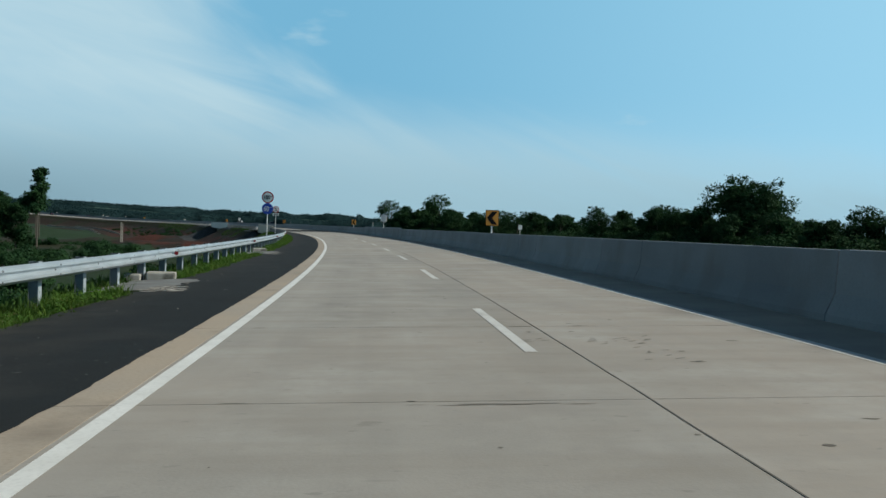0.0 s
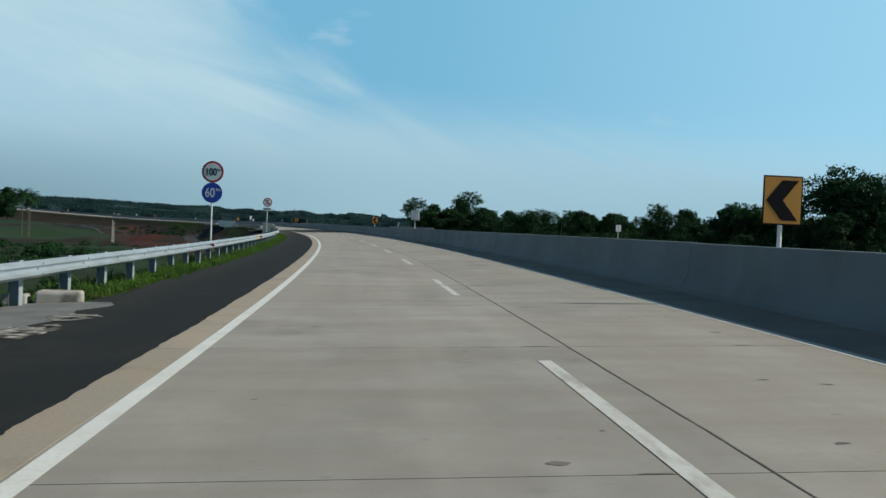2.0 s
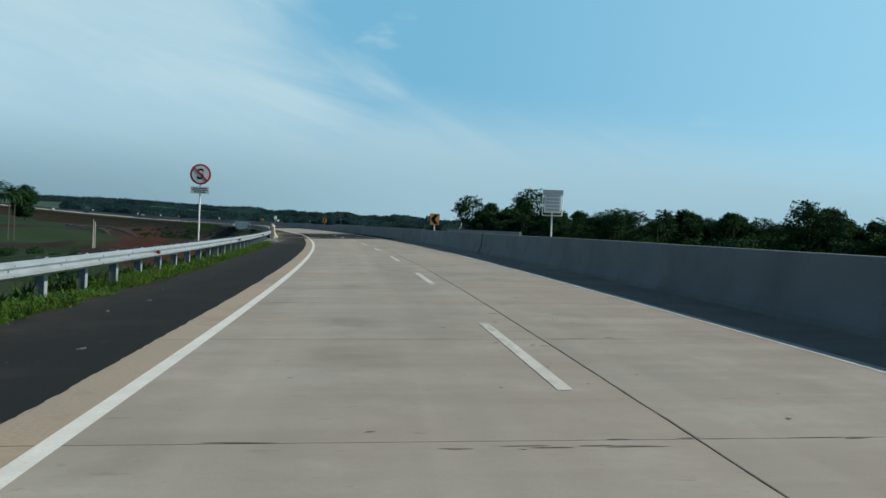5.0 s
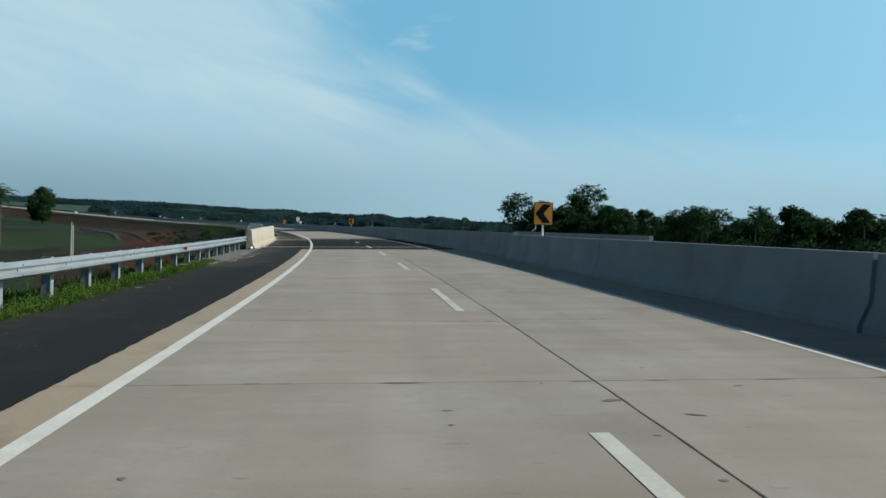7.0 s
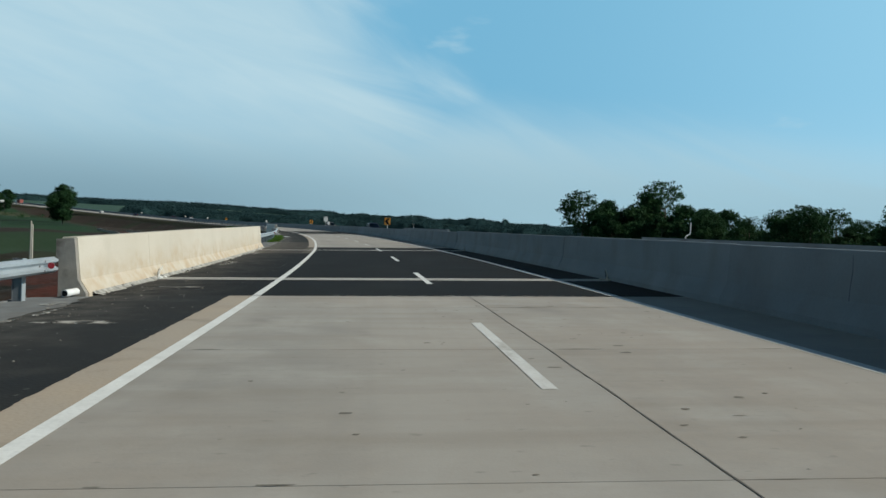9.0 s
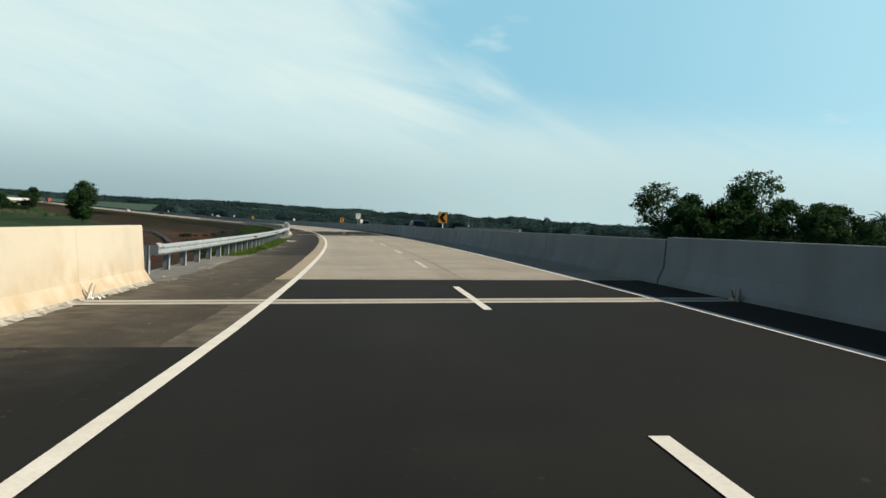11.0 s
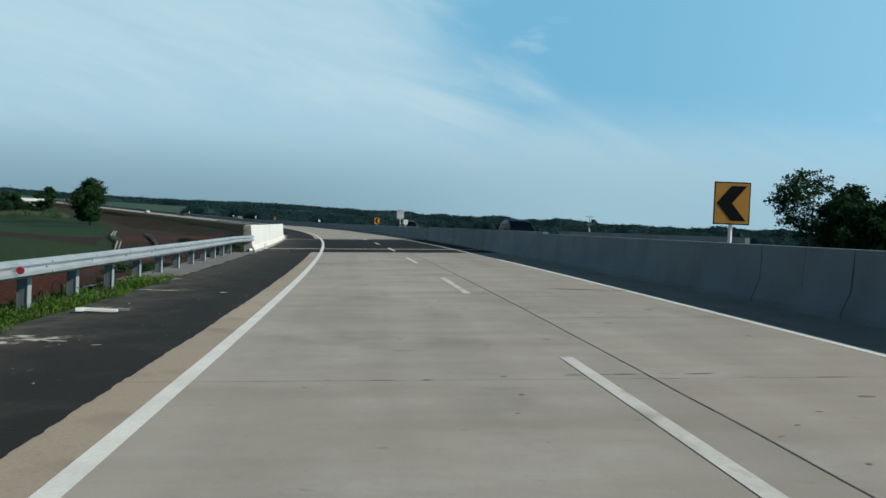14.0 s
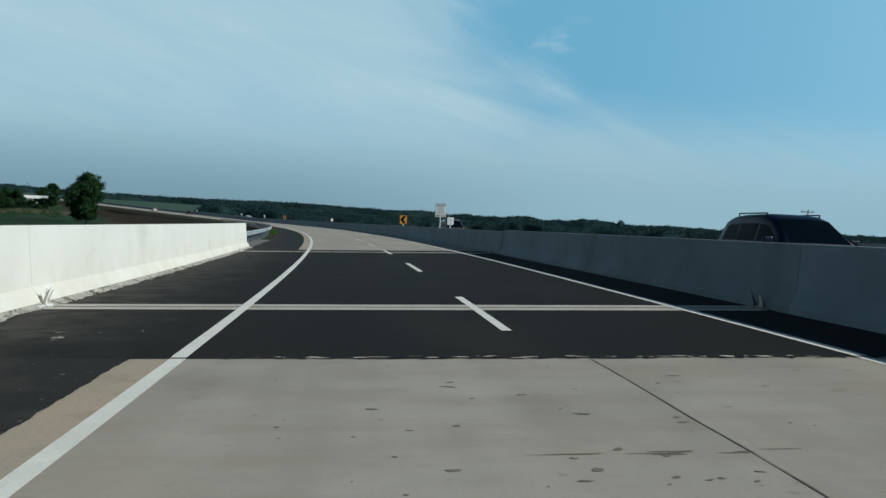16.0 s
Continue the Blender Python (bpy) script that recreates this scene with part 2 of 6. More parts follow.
def plain(name, c, rough=0.5, metal=0.0, **k):
    return material(name, c, tuple(v * 0.86 for v in c), rough, metal, bump=k.pop("bump", 0.03), **k)


def leaf_material(name, a, b, through=0.2, spec=0.12, scale=0.35):
    m = material(name, a, b, 0.7, scale=scale, fine=3.0, bump=0, spec=spec, coords="Object", vary=0.18)
    if not through:
        return m
    n, l = m.node_tree.nodes, m.node_tree.links
    bsdf = n["Principled BSDF"]
    out = next(o for o in n if o.type == "OUTPUT_MATERIAL")
    tr = n.new("ShaderNodeBsdfTranslucent")
    l.new(bsdf.inputs["Base Color"].links[0].from_socket, tr.inputs[0])
    mx = n.new("ShaderNodeMixShader")
    mx.inputs[0].default_value = through
    l.new(bsdf.outputs[0], mx.inputs[1])
    l.new(tr.outputs[0], mx.inputs[2])
    l.new(mx.outputs[0], out.inputs[0])
    return m


M_SLAB = material("pavement_concrete", (0.325, 0.304, 0.270), (0.252, 0.238, 0.213), 0.78, scale=0.42, stretch=(0.6, 1.0, 1), fine=38, bump=0.3,
                  depth=0.004, coords="UV", vary=0.05, stain=(0.178, 0.160, 0.140), stain_scale=0.6, stain_at=(0.52, 0.76), stain_stretch=(1.0, 0.8, 1), fine_mix=0.22,
                  spots=(0.075, 0.07, 0.06), mottle=(0.302, 0.270, 0.231))
M_EDGE = material("dusty_concrete_edge", (0.350, 0.288, 0.216), (0.308, 0.272, 0.224), 0.9, scale=0.8, fine=26, bump=0.3, coords="UV", fine_mix=0.3,
                  stain=(0.215, 0.180, 0.140), stain_scale=1.3, stain_at=(0.55, 0.78), vary=0.06)
M_ASPHALT = material("shoulder_asphalt", (0.0082, 0.0100, 0.0106), (0.0120, 0.0131, 0.0132), 0.88, scale=0.7, fine=45, bump=0.5, depth=0.01,
                     coords="UV", stain=(0.0300, 0.0290, 0.0265), stain_scale=0.6, stain_at=(0.56, 0.86), spec=0.22, side=(-14.1, -12.7, (0.048, 0.044, 0.036), 0.55), specks=(0.085, 0.082, 0.074))
M_ASPHALT_DUSTY = material("dusty_shoulder_asphalt", (0.0120, 0.0130, 0.0132), (0.0205, 0.0200, 0.0186), 0.9, scale=0.6, fine=22, bump=0.5, depth=0.01,
                           coords="UV", stain=(0.042, 0.040, 0.036), stain_scale=1.1, stain_at=(0.54, 0.82), stain_stretch=(1.1, 0.9, 1), spec=0.2, fine_mix=0.4,
                           side=(-14.4, -12.9, (0.090, 0.084, 0.072), 0.8), specks=(0.16, 0.155, 0.14))
M_ASPHALT_BROWN = material("mud_brown_asphalt", (0.036, 0.032, 0.027), (0.066, 0.056, 0.045), 0.9, scale=0.9, fine=22, bump=0.5, depth=0.01,
                           coords="UV", stain=(0.110, 0.094, 0.074), stain_scale=1.5, stain_at=(0.52, 0.80), stain_stretch=(1.1, 0.9, 1), spec=0.2, fine_mix=0.4,
                           side=(-14.5, -12.8, (0.150, 0.135, 0.110), 0.8), specks=(0.22, 0.21, 0.18))
M_DECK = material("bridge_deck_asphalt", (0.0062, 0.0070, 0.0076), (0.0098, 0.0102, 0.0104), 0.9, scale=0.5, fine=45, bump=0.2, depth=0.008,
                  coords="UV", spec=0.16, stain=(0.0150, 0.0150, 0.0148), stain_scale=0.35, stain_at=(0.50, 0.80), stain_stretch=(1.4, 0.4, 1), specks=(0.030, 0.029, 0.027))
M_DECK_SIDE = material("dusty_bridge_deck_asphalt", (0.0066, 0.0074, 0.0080), (0.0105, 0.0109, 0.0110), 0.9, scale=0.5, fine=30, bump=0.5, depth=0.01,
                       coords="UV", spec=0.16, stain=(0.0170, 0.0168, 0.0160), stain_scale=0.6, stain_at=(0.50, 0.80), side=(-14.9, -12.9, (0.070, 0.066, 0.058), 0.85), specks=(0.13, 0.125, 0.11))
M_DASH = material("worn_lane_paint", (0.62, 0.62, 0.59), (0.52, 0.51, 0.48), 0.65, scale=2.2, fine=25, bump=0.1, coords="UV", fine_mix=0.35, stain=(0.34, 0.32, 0.285), stain_scale=2.5,
                  stain_at=(0.52, 0.70), stain_stretch=(2.0, 0.6, 1))
M_LINE = material("white_road_paint", (0.74, 0.74, 0.71), (0.62, 0.62, 0.59), 0.6, scale=2.2, fine=25, bump=0.1, coords="UV", fine_mix=0.35)
M_JOINT = material("lane_joint_sealant", (0.060, 0.055, 0.048), (0.120, 0.110, 0.095), 0.85, scale=1.1, coords="UV", bump=0.1)
M_SEAL = material("joint_sealant", (0.055, 0.05, 0.044), (0.09, 0.082, 0.07), 0.8, scale=1.5, coords="UV", bump=0.1)
M_BAND = material("pale_joint_concrete", (0.4756, 0.4592, 0.4182), (0.3772, 0.3608, 0.3280), 0.8, scale=2.0, fine=25, coords="UV", bump=0.15)
# blue cast of skylit shade mixed into the concrete's own grey
M_WALL = material("shade_blued_barrier_concrete", (0.154, 0.187, 0.214), (0.122, 0.148, 0.172), 0.85, scale=0.9, stretch=(1, 0.5, 1), fine=18, bump=0.2,
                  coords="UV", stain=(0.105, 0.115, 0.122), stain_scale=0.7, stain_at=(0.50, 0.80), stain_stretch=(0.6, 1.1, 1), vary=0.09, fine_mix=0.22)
M_PARAPET = material("limewashed_parapet", (0.635, 0.645, 0.625), (0.575, 0.585, 0.56), 0.85, scale=0.5, stretch=(1, 1.0, 1), fine=16, bump=0.25, coords="UV",
                     stain=(0.47, 0.465, 0.43), stain_scale=0.45, stain_at=(0.58, 0.84), stain_stretch=(1, 1, 1), fine_mix=0.12, side=(-23.95, -23.25, (0.54, 0.48, 0.385), 0.45))
M_PARAPET_OLD = material("dust_yellowed_parapet", (0.50, 0.465, 0.395), (0.44, 0.405, 0.335), 0.88, scale=0.35, fine=16, bump=0.25, coords="UV",
                         stain=(0.33, 0.295, 0.235), stain_scale=0.4, stain_at=(0.60, 0.88), fine_mix=0.12, side=(-23.95, -23.3, (0.37, 0.285, 0.185), 0.85))
M_APRON = material("dusty_apron_concrete", (0.185, 0.189, 0.184), (0.105, 0.107, 0.105), 0.9, scale=1.6, fine=24, bump=0.4, coords="UV", stain=(0.13, 0.125, 0.115), stain_scale=1.8, stain_at=(0.52, 0.7))
M_FILLET = material("crumbling_pale_mortar", (0.40, 0.39, 0.355), (0.20, 0.195, 0.175), 0.95, scale=5.0, fine=34, bump=0.8, coords="UV", stain=(0.10, 0.095, 0.085), stain_scale=3.5, stain_at=(0.55, 0.62))
M_DUST = material("pale_dried_mortar", (0.50, 0.48, 0.43), (0.32, 0.30, 0.265), 0.95, scale=4.0, fine=30, bump=0.4, coords="UV", stain=(0.05, 0.048, 0.044), stain_scale=5.0, stain_at=(0.5, 0.6))
M_PIT = material("chipped_concrete", (0.10, 0.09, 0.075), (0.19, 0.17, 0.14), 0.9, scale=1.2, fine=30, bump=0.3, coords="UV")


def broken_up(m, scale, stretch, lo, hi):
    """Lets a thin deposit break into flecks and streaks, with bare gaps between."""
    n, l = m.node_tree.nodes, m.node_tree.links
    mp = n.new("ShaderNodeMapping")
    l.new(n.new("ShaderNodeTexCoord").outputs["UV"], mp.inputs[0])
    mp.inputs["Scale"].default_value = stretch
    t = n.new("ShaderNodeTexNoise")
    l.new(mp.outputs[0], t.inputs["Vector"])
    t.inputs["Scale"].default_value, t.inputs["Detail"].default_value = scale, 8.0
    r = n.new("ShaderNodeMapRange")
    l.new(t.outputs[0], r.inputs[0])
    r.inputs[1].default_value, r.inputs[2].default_value = lo, hi
    l.new(r.outputs[0], n["Principled BSDF"].inputs["Alpha"])


broken_up(M_DUST, 3.2, (0.8, 2.0, 1), 0.44, 0.60)
M_PLASTER = material("rough_grey_concrete", (0.27, 0.255, 0.225), (0.17, 0.16, 0.145), 0.9, scale=2.6, fine=22, bump=0.4, stain=(0.075, 0.068, 0.058), stain_scale=2.2, stain_at=(0.52, 0.66))
M_DRAIN = material("weathered_drain_concrete", (0.38, 0.365, 0.32), (0.24, 0.23, 0.205), 0.92, scale=3.0, fine=24, bump=0.6, stain=(0.12, 0.115, 0.095), stain_scale=2.6, stain_at=(0.52, 0.66))
M_STEEL = material("galvanised_steel", (0.47, 0.525, 0.56), (0.35, 0.395, 0.425), 0.40, 0.4, scale=1.9, stretch=(1.5, 0.6, 1), fine=18, bump=0.06, coords="UV", fine_mix=0.18,
                   stain=(0.30, 0.33, 0.35), stain_scale=1.5, stain_at=(0.56, 0.76), stain_stretch=(2.5, 0.7, 1))
M_POST = material("galvanised_post", (0.15, 0.163, 0.175), (0.105, 0.116, 0.126), 0.55, 0.3, scale=2.5, fine=18, bump=0.03)
M_TUBE = plain("white_painted_tube", (0.70, 0.71, 0.70), 0.45, scale=3)
M_WHITE = plain("white_sign_sheeting", (0.74, 0.75, 0.74), 0.35)
M_RED = plain("red_sign_sheeting", (0.42, 0.018, 0.028), 0.35)
M_BLUE = plain("blue_sign_sheeting", (0.012, 0.05, 0.42), 0.35)
M_YELLOW = plain("amber_sign_sheeting", (0.50, 0.225, 0.02), 0.45)
M_BLACK = plain("black_sign_film", (0.006, 0.006, 0.007), 0.6, spec=0.1)
M_BACK = plain("bare_aluminium_back", (0.45, 0.46, 0.47), 0.45, 0.6)
M_REFLECT = plain("red_reflector", (0.28, 0.010, 0.018), 0.3)
M_BARK = material("grey_brown_bark", (0.105, 0.088, 0.068), (0.065, 0.054, 0.042), 0.9, scale=1.5, stretch=(3, 3, 0.6), fine=12, bump=0.5, depth=0.03)
M_LEAF = leaf_material("dark_green_leaves", (0.013, 0.038, 0.017), (0.032, 0.070, 0.024), 0.15, 0.05)
# haze of distance mixed into the leaf colours as extra blue
M_LEAF_HAZE = leaf_material("haze_tinted_canopy", (0.019, 0.041, 0.045), (0.030, 0.058, 0.060), 0.3, 0.0, 0.09)
M_PALM = leaf_material("palm_fronds", (0.014, 0.038, 0.016), (0.028, 0.060, 0.022), 0.15, 0.05)
M_GRASS = leaf_material("verge_weeds", (0.026, 0.075, 0.012), (0.140, 0.230, 0.034), 0.3, 0.12, 1.1)
M_WEED = leaf_material("broad_weed_leaves", (0.030, 0.085, 0.014), (0.120, 0.230, 0.030), 0.3, 0.15, 0.9)
M_STRAW = leaf_material("dry_straw", (0.26, 0.20, 0.09), (0.16, 0.13, 0.06), 0.2, 0.1, 1.5)
M_TUFT = leaf_material("slope_grass", (0.028, 0.068, 0.014), (0.070, 0.120, 0.024), 0.25, 0.1, 0.5)
M_VERGE = material("verge_earth", (0.045, 0.085, 0.018), (0.060, 0.070, 0.028), 0.95, scale=0.8, fine=9, bump=0.6, depth=0.05, coords="Object", spec=0.15)
M_BANK = material("brown_bank_soil", (0.040, 0.030, 0.018), (0.034, 0.042, 0.016), 0.95, scale=0.5, fine=9, bump=0.6, depth=0.05, coords="Object", spec=0.1)
M_LINING = plain("weathered_channel_lining", (0.22, 0.21, 0.18), 0.95, bump=0.3, fine=20)
M_STONE = plain("pale_stone", (0.36, 0.34, 0.29), 0.9, bump=0.3, fine=20)
M_GLASS = plain("dark_car_glass", (0.005, 0.011, 0.020), 0.2, bump=0, spec=0.04)
M_GRIT = plain("grey_grit", (0.17, 0.16, 0.14), 0.95)
M_TYRE = plain("black_rubber", (0.018, 0.018, 0.018), 0.85)
M_TIN = plain("red_tin_roof", (0.20, 0.045, 0.035), 0.6)
M_CRACK = plain("open_joint", (0.012, 0.013, 0.014), 0.9)
M_RUST = material("rust_stained_steel", (0.46, 0.44, 0.40), (0.42, 0.33, 0.22), 0.55, 0.2, scale=1.6, fine=18, bump=0.03, coords="UV", stain=(0.30, 0.13, 0.05), stain_scale=2.2, stain_at=(0.58, 0.7))
M_TINW = plain("pale_tin_roof", (0.70, 0.72, 0.72), 0.5)
M_STUCCO = plain("pale_stucco_wall", (0.36, 0.35, 0.31), 0.9)


# ---------- building helpers ----------
def thing(name, m, label, category, group="", kind=""):
    e = new(name)
    e.matrix_world = m
    return tagged(e, label, category, group, kind)


def mesh_of(name, verts, faces, mat=None, uvs=None, smooth=False):
    me = bpy.data.meshes.new(name)
    me.from_pydata([tuple(v) for v in verts], [], faces)
    if uvs is not None:
        lay = me.uv_layers.new(name="uv")
        idx = np.empty(len(me.loops), np.int32)
        me.loops.foreach_get("vertex_index", idx)
        lay.data.foreach_set("uv", np.asarray(uvs, np.float32)[idx].ravel())
    for m in (mat if isinstance(mat, (list, tuple)) else [mat]):
        if m:
            me.materials.append(m)
    if smooth:
        me.polygons.foreach_set("use_smooth", [True] * len(me.polygons))
    me.update()
    return me


def part(name, bm, mat, parent, label="", smooth=False):
    """Links a bmesh (or a mesh) as one object under a thing or a part."""
    if isinstance(bm, bmesh.types.BMesh):
        me = bpy.data.meshes.new(name)
        bm.to_mesh(me)
        bm.free()
        me.materials.append(mat)
        if smooth:
            me.polygons.foreach_set("use_smooth", [True] * len(me.polygons))
    else:
        me = bm
    ob = new(name, me)
    ob.parent = parent
    if label:
        ob["label"] = label
    return ob


def box(bm, size, at=(0, 0, 0), bevel=0.0, m=None):
    r = bmesh.ops.create_cube(bm, size=1.0)
    vs = r["verts"]
    bmesh.ops.scale(bm, vec=size, verts=vs)
    if bevel:
        es = list({e for v in vs for e in v.link_edges})
        r2 = bmesh.ops.bevel(bm, geom=es, offset=bevel, segments=2, affect="EDGES", profile=0.5)
        vs = list({v for f in r2["faces"] for v in f.verts} | {v for v in vs if v.is_valid})
    bmesh.ops.translate(bm, vec=at, verts=vs)
    if m is not None:
        bmesh.ops.transform(bm, matrix=m, verts=vs)
    return vs


def rod(bm, p, q, r1, r2=None, seg=10, caps=True):
    p, q = Vector(p), Vector(q)
    d = q - p
    res = bmesh.ops.create_cone(bm, cap_ends=caps, segments=seg, radius1=r1, radius2=r1 if r2 is None else r2, depth=d.length)
    m = Matrix.Translation((p + q) / 2) @ d.to_track_quat("Z", "Y").to_matrix().to_4x4()
    bmesh.ops.transform(bm, matrix=m, verts=res["verts"])
    return res["verts"]


def disc(bm, r, t, at=(0, 0, 0), seg=36):
    """A round plate in the xz plane, its face to -y."""
    return rod(bm, (at[0], at[1] + t / 2, at[2]), (at[0], at[1] - t / 2, at[2]), r, r, seg)


def polygon_plate(bm, pts, y, t):
    """A flat plate from an outline in x and z, its face to -y."""
    a = [bm.verts.new((x, y, z)) for x, z in pts]
    b = [bm.verts.new((x, y + t, z)) for x, z in pts]
    bm.faces.new(a)
    bm.faces.new(b[::-1])
    k = len(pts)
    for i in range(k):
        bm.faces.new((a[i], b[i], b[(i + 1) % k], a[(i + 1) % k]))
    bmesh.ops.recalc_face_normals(bm, faces=bm.faces[:])


def letters(text, size, mat):
    """A mesh of upright raised letters in the xz plane, centred, read from -y."""
    cu = bpy.data.curves.new("letters", "FONT")
    cu.body, cu.size, cu.extrude, cu.align_x, cu.align_y = text, size, 0.003, "CENTER", "CENTER"
    cu.offset = size * 0.012
    ob = new("letters", cu)
    bpy.context.view_layer.update()
    me = bpy.data.meshes.new_from_object(ob.evaluated_get(bpy.context.evaluated_depsgraph_get()))
    bpy.data.objects.remove(ob)
    bpy.data.curves.remove(cu)
    me.transform(pose(0, 0, 0, 90))
    me.materials.clear()
    me.materials.append(mat)
    return me


def strip(s0, s1, profile, step=4.0, closed=False, base=None, cap=False, wob=None, lift=None):
    """Sweeps a profile of (u, h) along the road. base: origin pose; wob: side shift as a function of s and the profile's index."""
    n = max(1, int(math.ceil((s1 - s0) / step)))
    verts, uvs, faces = [], [], []
    k = len(profile)
    run = [0.0]
    for i in range(1, k):
        run.append(run[-1] + math.dist(profile[i], profile[i - 1]))
    inv = base.inverted() if base is not None else None
    for i in range(n + 1):
        s = s0 + (s1 - s0) * i / n
        for j, (u, h) in enumerate(profile):
            v = on_road(s, u + (wob(s, j) if wob else 0.0), h + (lift(s, j) if lift else 0.0))
            verts.append(inv @ v if inv is not None else v)
            uvs.append((run[j] + profile[0][0] * 3.7, s))
    m = k if closed else k - 1
    for i in range(n):
        for j in range(m):
            a, b = i * k + j, i * k + (j + 1) % k
            faces.append((a, b, b + k, a + k))
    if cap:
        faces.append(tuple(range(k))[::-1])
        faces.append(tuple(range(n * k, n * k + k)))
    return verts, faces, uvs


def strip_ob(name, s0, s1, profile, mat, parent=None, step=4.0, closed=False, cap=False, wob=None, label="", smooth=False):
    v, f, uv = strip(s0, s1, profile, step, closed, None, cap, wob)
    ob = new(name, mesh_of(name, v, f, mat, uv, smooth))
    if parent is not None:
        ob.parent = parent
    if label:
        ob["label"] = label
    return ob

# ---------- ground ----------
def road_coords(x, y):
    """s and u of many points, by the nearest point of the lane line."""
    s, u = np.empty(len(x)), np.empty(len(x))
    cs, cxs, cys, cth = SG[::4], _cx[::4], _cy[::4], _th[::4]
    for i in range(0, len(x), 4000):
        a, b = x[i:i + 4000, None] - cxs, y[i:i + 4000, None] - cys
        k = (a * a + b * b).argmin(1)
        j = np.arange(len(k))
        dx, dy, th = a[j, k], b[j, k], cth[k]
        s[i:i + 4000] = cs[k] - np.sin(th) * dx + np.cos(th) * dy
        u[i:i + 4000] = np.cos(th) * dx + np.sin(th) * dy
    return s, u


def smooth01(v):
    v = np.clip(v, 0, 1)
    return v * v * (3 - 2 * v)


def ridge(az):
    """How far the ground climbs towards the wooded skyline, by bearing to the left of north."""
    return np.interp(az, [-180, -20, -4, 8, 15, 24, 34, 60, 180], [2.0, 3.0, 3.6, 5.0, 8.0, 13.0, 14.5, 12.0, 6.0])


def skyline(az):
    """How many degrees the wooded horizon stands above the eye, by the same bearing."""
    return np.interp(az, [-62, -14, -6, 0, 6, 10.6, 15, 19, 22, 26, 31, 37, 60, 86], [0.6, 0.72, 0.62, 0.70, 0.82, 0.80, 0.92, 1.10, 1.10, 1.04, 1.10, 1.28, 1.1, 0.8])


def terrain(x, y):
    x, y = np.asarray(x, float), np.asarray(y, float)
    s, u = road_coords(x, y)
    zr = rise(np.clip(s, -300, 1390))
    wave = 0.5 * np.sin(x / 23 + 1.3) * np.cos(y / 31) + 0.35 * np.sin((x + y) / 11.0) + 0.25 * np.sin(x / 5.3) * np.sin(y / 6.1 + 1)
    base_l = -4.3 + wave - 3.0 * np.exp(-((x + 98) / 32) ** 2 - ((y - 222) / 50) ** 2)
    base_l = base_l - 2.4 * np.exp(-((x + 112) / 34) ** 2 - ((y - 330) / 48) ** 2)
    base_l = base_l + 3.8 * np.exp(-((x + 362) / 48) ** 2 - ((y - 672) / 30) ** 2)
    base_r = -3.0 + 0.4 * wave
    r, az = np.hypot(x + 50, y - 200), np.degrees(np.arctan2(-(x + 50), y - 200))
    base = np.where(u < 5, base_l, base_r) + smooth01((r - np.interp(az, [18, 28], [600, 330])) / np.interp(az, [18, 28], [360, 630])) * ridge(az)
    base = base + smooth01((r - 1000) / 420) * np.maximum(0.0, 1420 * np.tan(np.radians(skyline(az))) - 9.5 + 4.3 - ridge(az))
    out = np.where(u < 5, -u - 8.3, u - 19.5)
    top = zr + np.where(u < 5, BANK * np.clip(u, -8, 5.2), BANK * 5.2) - 0.32
    z = np.maximum(np.minimum(base, top), top - np.maximum(0, out) * 0.52)
    z = np.where(out < 0, top - 0.25 * smooth01((-out) / 1.0), z)
    # the ground falls away below the two bridges, with sloping abutments
    for a, b in ((161.6, 198.3), (266.9, 300.0)):
        k = smooth01(np.minimum(s - (a + 1.5), (b - 1.5) - s) / 8.0)
        z = z + (np.minimum(z, base - 0.6) - z) * k * (np.abs(u - 5) < 40)
    lumps = 0.55 * np.sin(x / 3.7 + 1) * np.sin(y / 5.2) + 0.4 * np.sin((x - y) / 2.9)
    z = z + lumps * smooth01((-u - 15) / 4) * smooth01((u + 52) / 8) * smooth01((s - 150) / 30) * smooth01((325 - s) / 30)
    return z, s, u


def terrain_z(x, y):
    return float(terrain(np.array([x]), np.array([y]))[0][0])


CHANNEL = ((-119, 366), (-128, 382), (-142, 402), (-160, 432), (-179, 464))
FIELD_EDGE = ((-36, 160), (-52, 190), (-78, 240), (-90, 290)) + ((-103, 334), (-112, 352), (-140, 400), (-160, 432), (-181, 466), (-225, 540)) + ((-275, 608), (-325, 655), (-380, 705))


